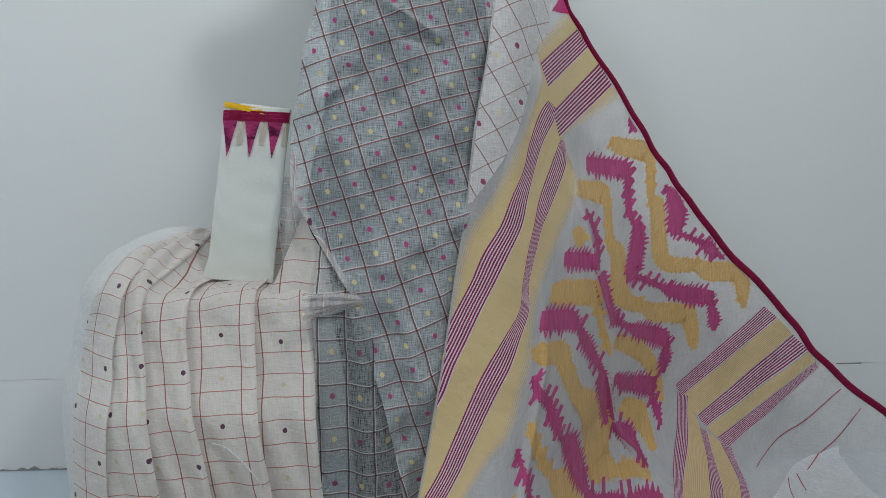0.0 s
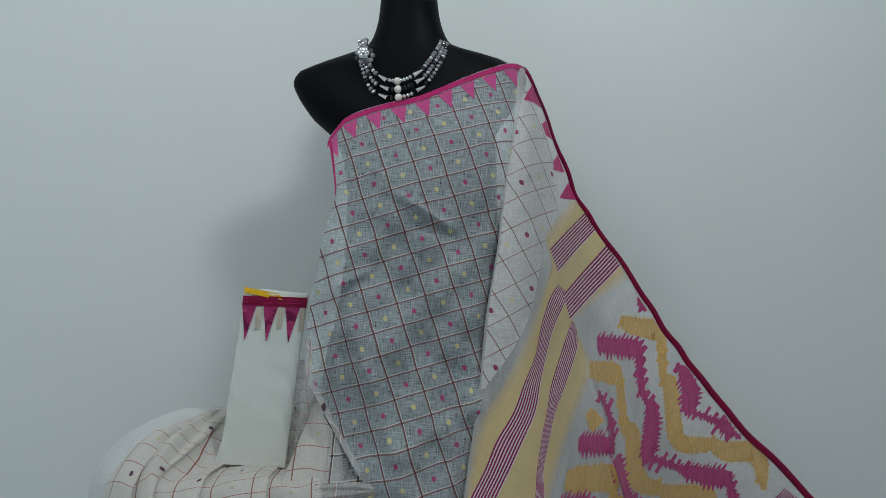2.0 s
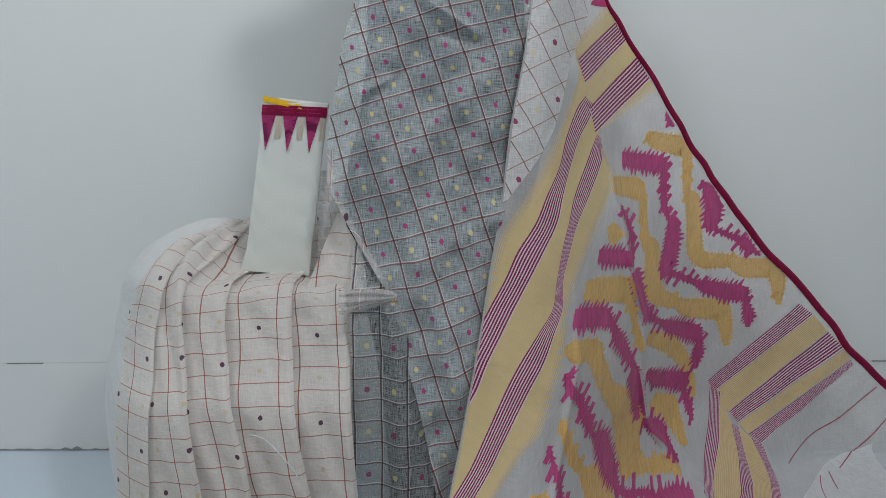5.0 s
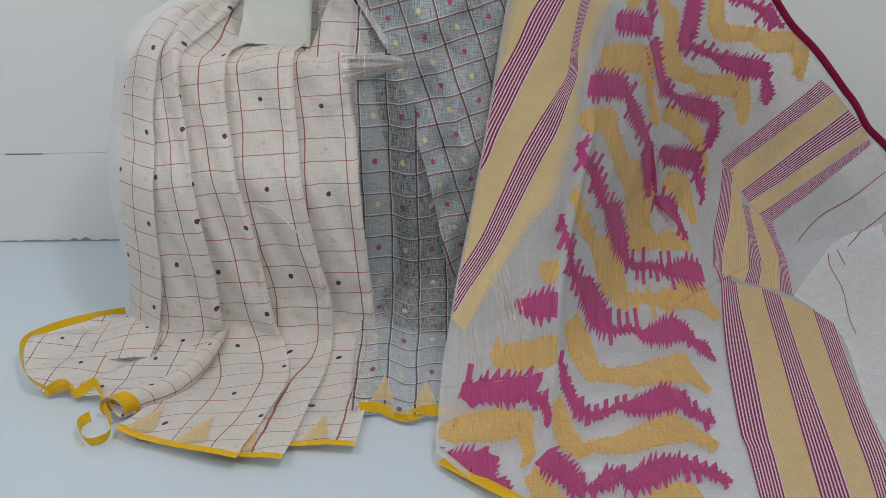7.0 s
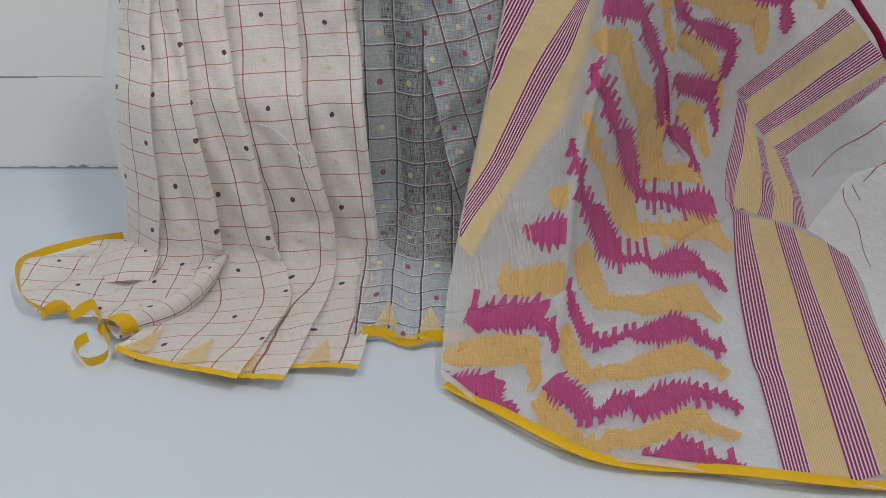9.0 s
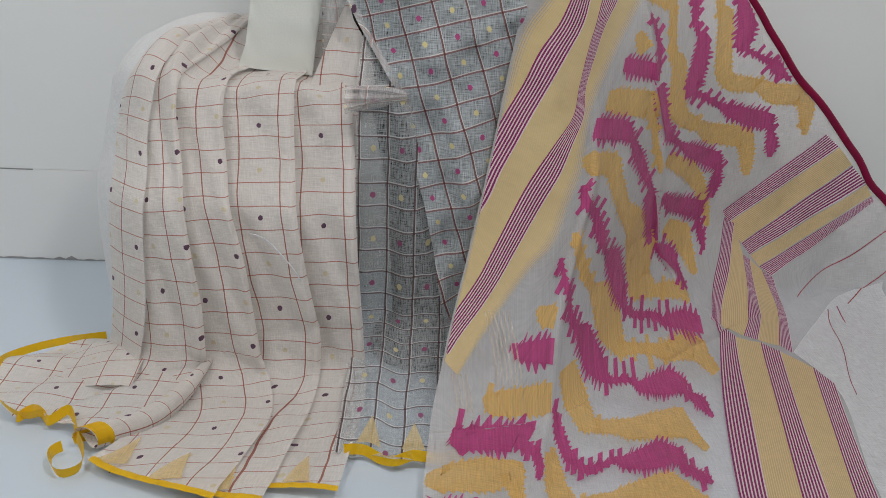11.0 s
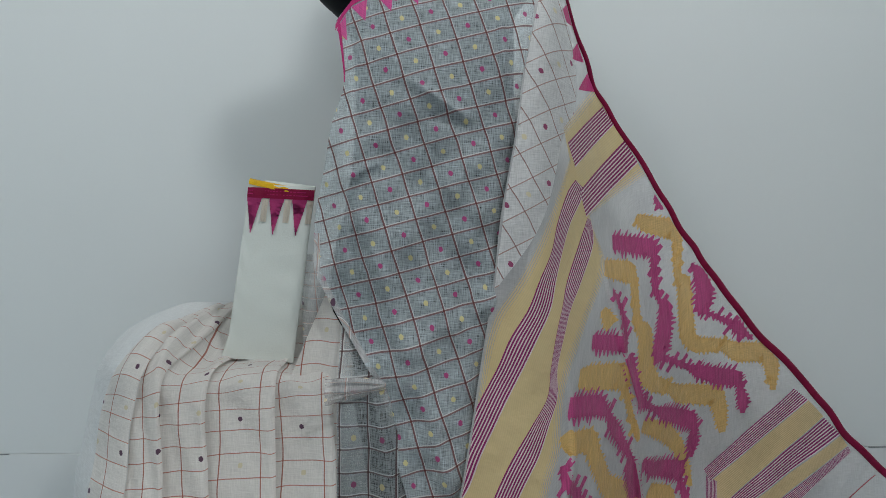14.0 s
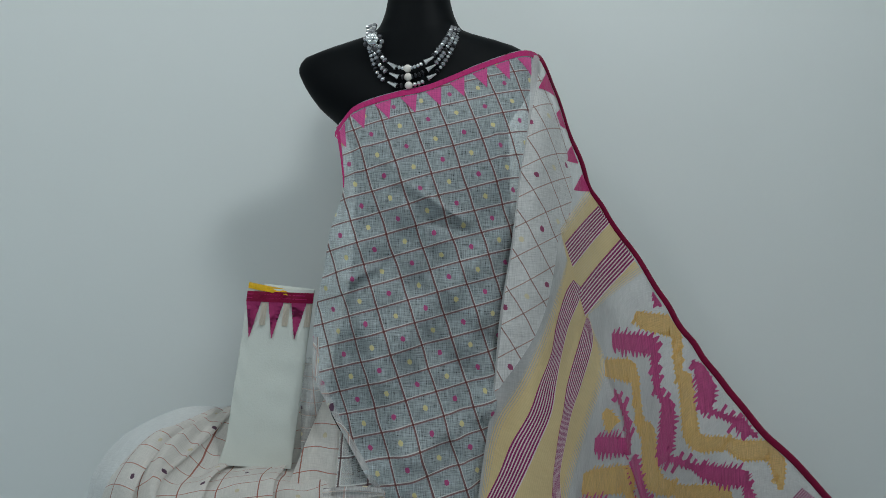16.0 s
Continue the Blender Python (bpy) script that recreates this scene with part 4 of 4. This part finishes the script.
band('stripes', [(0.26, 0.817), (0.237, 0.792), (0.211, 0.739), (0.195, 0.689), (0.17, 0.642), (0.149, 0.595), (0.119, 0.548), (0.097, 0.501), (0.070, 0.456), (0.044, 0.411), (0.019, 0.368), (-0.002, 0.325), (-0.018, 0.3)], [(0.284, 0.801), (0.273, 0.778), (0.241, 0.735), (0.218, 0.684), (0.203, 0.64), (0.19, 0.593), (0.165, 0.547), (0.14, 0.501), (0.115, 0.455), (0.091, 0.41), (0.067, 0.367), (0.048, 0.324), (0.03, 0.297)])
band('stripes', [(0.288, 0.746), (0.259, 0.698), (0.226, 0.639), (0.211, 0.591), (0.199, 0.554), (0.186, 0.498), (0.178, 0.452), (0.149, 0.409), (0.119, 0.365), (0.094, 0.323), (0.056, 0.25), (0.034, 0.209), (0.006, 0.17), (-0.024, 0.133), (-0.042, 0.109)], [(0.296, 0.739), (0.297, 0.697), (0.26, 0.636), (0.23, 0.59), (0.215, 0.552), (0.198, 0.497), (0.196, 0.451), (0.179, 0.406), (0.161, 0.363), (0.135, 0.321), (0.092, 0.248), (0.069, 0.208), (0.042, 0.169), (0.011, 0.132), (-0.007, 0.107)])
band('ground', [(0.231, 0.913), (0.265, 0.949), (0.3, 0.986), (0.337, 1.025)], [(0.279, 0.743), (0.343, 0.775), (0.405, 0.809), (0.456, 0.842)])
band('stripes', [(0.243, 0.885), (0.281, 0.918), (0.324, 0.954), (0.36, 0.985)], [(0.261, 0.841), (0.302, 0.875), (0.347, 0.913), (0.383, 0.946)])
band('stripes', [(0.271, 0.797), (0.32, 0.836), (0.366, 0.875), (0.406, 0.913)], [(0.285, 0.747), (0.341, 0.787), (0.395, 0.828), (0.439, 0.868)])
band('stripes', [(0.568, 0.207), (0.641, 0.26), (0.712, 0.315), (0.777, 0.374)], [(0.583, 0.179), (0.661, 0.233), (0.738, 0.289), (0.809, 0.348)])
band('ochre', [(0.584, 0.178), (0.663, 0.232), (0.74, 0.288), (0.81, 0.347)], [(0.614, 0.136), (0.698, 0.189), (0.772, 0.25), (0.846, 0.31)])
band('stripes', [(0.615, 0.135), (0.699, 0.187), (0.773, 0.248), (0.847, 0.307)], [(0.633, 0.108), (0.723, 0.157), (0.805, 0.213), (0.883, 0.27)])
band('ochre', [(0.635, 0.107), (0.725, 0.155), (0.806, 0.21), (0.884, 0.267)], [(0.653, 0.083), (0.744, 0.129), (0.823, 0.186), (0.901, 0.243)])
band('stripes', [(0.654, 0.082), (0.746, 0.127), (0.825, 0.184), (0.902, 0.241)], [(0.679, 0.06), (0.767, 0.107), (0.84, 0.167), (0.908, 0.229)])
band('stripes', [(0.573, 0.192), (0.56, 0.114), (0.512, 0.033), (0.499, 0.018)], [(0.599, 0.178), (0.578, 0.079), (0.522, 0.015), (0.512, 0.008)])
band('ochre', [(0.599, 0.178), (0.578, 0.079), (0.515, 0.008)], [(0.617, 0.11), (0.611, 0.042), (0.554, -0.032)])
band('stripes', [(0.617, 0.11), (0.611, 0.042), (0.554, -0.032)], [(0.633, 0.099), (0.626, 0.018), (0.582, -0.059)])
band('ochre', [(0.633, 0.099), (0.626, 0.018), (0.582, -0.059)], [(0.659, 0.074), (0.666, -0.002), (0.617, -0.106)])
band('stripes', [(0.659, 0.074), (0.666, -0.002), (0.617, -0.106)], [(0.683, 0.055), (0.678, -0.03), (0.631, -0.149)])
band('stripes', [(0.506, 0.014), (0.443, -0.166), (0.387, -0.347), (0.379, -0.395), (0.343, -0.541)], [(0.534, -0.027), (0.486, -0.205), (0.426, -0.39), (0.408, -0.455), (0.368, -0.588)])
band('ochre', [(0.534, -0.027), (0.486, -0.205), (0.426, -0.39), (0.408, -0.455), (0.368, -0.588)], [(0.584, -0.068), (0.53, -0.251), (0.47, -0.439), (0.446, -0.513), (0.404, -0.637)])
band('stripes', [(0.584, -0.068), (0.53, -0.251), (0.47, -0.439), (0.446, -0.513), (0.404, -0.637)], [(0.61, -0.124), (0.561, -0.282), (0.511, -0.452), (0.484, -0.541), (0.444, -0.661)])
band('ochre', [(0.61, -0.124), (0.561, -0.282), (0.511, -0.452), (0.484, -0.541), (0.444, -0.661)], [(0.646, -0.215), (0.585, -0.384), (0.539, -0.51), (0.516, -0.578), (0.472, -0.69)])
band('stripes', [(0.646, -0.215), (0.585, -0.384), (0.539, -0.51), (0.516, -0.578), (0.472, -0.69)], [(0.661, -0.285), (0.604, -0.437), (0.571, -0.536), (0.551, -0.598), (0.501, -0.715)])
band('brown', [(0.731, 0.006), (0.87, 0.098), (0.96, 0.177)], [(0.732, 0.004), (0.872, 0.096), (0.962, 0.176)])
band('brown', [(0.846, -0.06), (0.946, 0.051), (1.006, 0.129)], [(0.847, -0.062), (0.948, 0.049), (1.007, 0.127)])
band('brown', [(0.784, -0.07), (0.763, -0.113), (0.746, -0.193), (0.701, -0.286), (0.683, -0.337)], [(0.787, -0.071), (0.765, -0.114), (0.748, -0.194), (0.703, -0.286), (0.685, -0.337)])
band('brown', [(0.813, -0.068), (0.807, -0.102), (0.803, -0.128)], [(0.816, -0.068), (0.81, -0.102), (0.806, -0.127)])
band('plain', [(0.633, -0.146), (0.656, -0.31), (0.588, -0.491), (0.554, -0.624), (0.51, -0.724)], [(0.949, 0.029), (0.919, -0.267), (0.785, -0.512), (0.724, -0.675), (0.664, -0.799)])
band('check', [(0.143, 1.023), (0.129, 0.894), (0.111, 0.749), (0.093, 0.629)], [(0.248, 1.049), (0.231, 0.915), (0.186, 0.754), (0.101, 0.633)])
band('check', [(0.199, 1.207), (0.164, 1.054), (0.139, 0.919), (0.131, 0.88)], [(0.265, 1.097), (0.276, 1.005), (0.251, 0.92), (0.188, 0.871)])

# faint pale threads that cross the low corner
for first, last, count in (([(0.044, 0.163), (0.057, 0.119), (0.067, 0.064)], [(0.080, 0.164), (0.092, 0.118), (0.102, 0.061)], 6), ([(-0.004, 0.080), (0.003, 0.054), (0.008, 0.027)], [(0.017, 0.079), (0.024, 0.053), (0.028, 0.025)], 4)):
    for i in range(count):
        k = i / (count - 1)
        line = [(a[0] + (b[0] - a[0]) * k, a[1] + (b[1] - a[1]) * k) for a, b in zip(first, last)]
        pts = smooth_path(line, 24)
        dress("pale_thread", ribbon(pallu, pts, [(u + .0022, v) for u, v in pts], .0015, 1), "cream", pallu_cloth)

# crimson rolled edge
cord = [Vector(pallu(pallu_right(q), q)) + Vector((.002 + .0022 * math.sin(q * 47 + 2 * math.sin(q * 19)), -.003, .002 * math.sin(q * 60))) for q in np.linspace(1.240, .02, 160)]
cord.insert(0, Vector(drape(.204, 1.252)) + Vector((.002, -.003, 0)))
dress("edge_cord", tube(cord, curve((0, .004), (.3, .0055), (.6, .0075), (1, .008)), .5), "crimson", pallu_cloth)
for z, size in ((1.195, .9), (1.14, 1), (1.075, 1), (1.02, 1)):
    x = pallu_right(z)
    tooth(lambda u, v: Vector(pallu(u, v)) + Vector((-.002, -.006, 0)), (pallu_right(z + .022) - .003, z + .022), (pallu_right(z - .014) - .003, z - .014), (x - .034 * size - .012, z - .022), "temple_motif", "pink", pallu_cloth, 0)
# golden hem on the floor
hem_tape([(x, hem_line(x) - .003 + .003 * math.sin(31 * x), .010 + .004 * math.sin(23 * x)) for x in (-.036, .0, .042, .085, .128, .18, .227, .28, .343, .39, .44, .52, .6, .7, .8, .9, 1.0, 1.15)], .018, "hem", pallu_cloth)

# ---- the folded blouse piece ----
def blouse_piece():
    ob = tagged(new("blouse_piece"), "folded off-white cloth with magenta temple border standing upright on the skirt", "folded cloth")
    ob.location = (-.31, 1.345, .487)
    inv = Matrix.Translation((.31, -1.345, -.487))

    def face(u, v):
        x = (-.381 + .121 * u) * (1 - v) + (-.341 + .120 * u) * v
        x -= .009 * max(0, .12 - v) / .12 * (1 - u)
        z = (.497 - .011 * u) * (1 - v) + (.808 - .006 * u) * v
        y = 1.331 + .026 * v - .004 * math.sin(math.pi * u) + .0014 * math.sin(11 * v + 3 * u) + .0010 * math.sin(37 * v + 5 * math.sin(6 * u))
        return (x, y, z)

    def add(name, bm, mat, label=""):
        o = part(name, bm, MAT[mat], ob, label)
        o.matrix_parent_inverse = inv
        return o

    # three folded layers, each with rounded sides
    for i in range(3):
        def ring(a, b, i=i):
            t = 2 * math.pi * a
            e = abs(math.cos(t)) ** .25 * math.copysign(1, math.cos(t))
            p = face(.5 + .5 * e * (1 - .012 * i), b * (1 - .008 * i))
            return (p[0], p[1] + .006 + .007 * i + .0032 * math.sin(t), p[2] + .002 * math.sin(9 * b + i))
        add("fold", sheet(ring, 40, 40, lambda a, b: (a * .24, b * .3)), "blouse")

    def strip(v0, v1, mat, name, u0=0.0, u1=1.0):
        def at(a, b):
            p = face(u0 + (u1 - u0) * a, v0 + (v1 - v0) * b)
            return (p[0], p[1] + .0005 + .002 * abs(2 * (u0 + (u1 - u0) * a) - 1) ** 8, p[2])
        return add(name, sheet(at, 24, 4, lambda a, b: (a * .12, b * .02)), mat)
    strip(.925, .985, "crimson", "border")
    for v in (.945, .965):
        strip(v, v + .005, "pink", "border_line")

    def flat(u, v):
        p = face(u, v)
        return (p[0], p[1] + .0012, p[2])
    for u in (.12, .46, .80):
        left, right = [], []
        for i in range(18):
            t, hold = (i // 2 + i % 2) / 9, (i // 2) / 9
            k = (hold + t) / 2
            left.append((u - .11 * (1 - k), .925 - .205 * t))
            right.append((u + .11 * (1 - k), .925 - .205 * t))
        add("temple_motif", ribbon(flat, left, right, .0006, 2), "plum")
    for u in (.29, .63, .96):
        strip(.79, .92, "peach", "cream_motif", u - .045, min(1, u + .045))

    def top_roll(a, b):
        t = math.pi * b
        p = face(a * .72, .985 + .04 * (1 - a) ** 1.2)
        return (p[0], p[1] + .012 - .012 * math.cos(t), p[2] - .004 + .011 * math.sin(t) - .003)
    add("yellow_fold", sheet(top_roll, 30, 8, lambda a, b: (a * .12, b * .02)), "gold")

    def back_roll(a, b):
        t = math.pi * b
        p = face(.22 + .77 * a, .985 + .02 * (1 - a))
        return (p[0], p[1] + .022 - .008 * math.cos(t), p[2] - .002 + .010 * math.sin(t))
    add("white_fold", sheet(back_roll, 30, 8, lambda a, b: (a * .12, b * .02)), "blouse")
    return ob


blouse_piece()

# ---- the necklace ----
def bead_mesh(name, r, mat, squash=1.0, seg=10):
    bm = bmesh.new()
    bmesh.ops.create_uvsphere(bm, u_segments=seg, v_segments=6, radius=r)
    for v in bm.verts:
        v.co.z *= squash
    me = bpy.data.meshes.new(name)
    bm.to_mesh(me)
    bm.free()
    for p in me.polygons:
        p.use_smooth = seg > 9
    me.materials.append(MAT[mat])
    return me


def necklace():
    ob = tagged(new("necklace"), "three-strand silver and crystal bead necklace with pearls and a flower clasp", "necklace")
    ob.location = (-.044, 1.31, 1.17)
    inv = Matrix.Translation((.044, -1.31, -1.17))
    kinds = dict(crystal=bead_mesh("bead", .0052, "crystal", .8, 8), dark=bead_mesh("spacer", .005, "dark", .45), silver=bead_mesh("bead", .0046, "silver", .8), pearl=bead_mesh("pearl", .0073, "pearl", 1, 20))
    cone_bm = bmesh.new()
    bmesh.ops.create_cone(cone_bm, cap_ends=True, segments=14, radius1=.0056, radius2=.002, depth=.021)
    cone = bpy.data.meshes.new("cone_bead")
    cone_bm.to_mesh(cone)
    cone_bm.free()
    cone.materials.append(MAT["silver"])

    def set_at(name, me, p, d):
        o = new(name, me)
        o.parent = ob
        o.matrix_parent_inverse = inv
        o.matrix_basis = Matrix.Translation(p) @ Vector(d).to_track_quat("Z", "Y").to_matrix().to_4x4()
        return o
    for i in range(3):
        low = (-.046 + .001 * i, 1.313 - .004 * i, 1.200 - .0165 * i)
        line = smooth_path([(-.108 - .006 * i, 1.375, 1.300 - .002 * i), (-.108 - .004 * i, 1.345, 1.262 - .008 * i), (-.085 - .004 * i, 1.322, 1.216 - .016 * i), low, (-.005 + .004 * i, 1.318, 1.219 - .014 * i), (.027 + .006 * i, 1.345, 1.266 - .008 * i), (.038 + .006 * i, 1.385, 1.300 - .002 * i)], 200)
        k = 0
        while k < 199:
            p, q = Vector(line[k]), Vector(line[min(200, k + 2)])
            d = (q - p).normalized()
            off = k / 200 - .5
            dist_mid = (p - Vector(low)).length
            if dist_mid < .006:
                k += 3
                continue
            if .030 < dist_mid < .044 and abs(off) < .35:
                m = Vector(line[min(200, k + 7)])
                set_at("cone_bead", cone, m, d if off > 0 else -d)
                k += 16
                continue
            if dist_mid < .030:
                set_at("spacer" if k % 2 else "bead", kinds["dark" if k % 2 else "silver"], p, d)
                k += 4
            else:
                j = k % 7
                set_at("bead", kinds["crystal" if j < 4 else "silver" if j < 6 else "dark"], p, d)
                k += 5
        set_at("pearl", kinds["pearl"], low, (0, 0, 1))
    # flower clasp
    for i in range(9):
        t = 2 * math.pi * i / 9
        set_at("clasp_bead", kinds["dark" if i % 2 else "crystal"], (-.108 + .015 * math.cos(t), 1.330, 1.255 + .014 * math.sin(t)), (0, -1, 0))
    petals = bmesh.new()
    for i in range(6):
        t = 2 * math.pi * i / 6
        bmesh.ops.create_icosphere(petals, subdivisions=2, radius=.0062, matrix=Matrix.Translation((-.110 + .006 * math.cos(t), 1.324, 1.258 + .006 * math.sin(t))) @ Matrix.Diagonal((1, .5, 1, 1)))
    bmesh.ops.create_icosphere(petals, subdivisions=2, radius=.004, matrix=Matrix.Translation((-.110, 1.320, 1.258)))
    o = part("flower", petals, MAT["silver"], ob, "silver flower")
    o.matrix_parent_inverse = inv
    return ob


necklace()
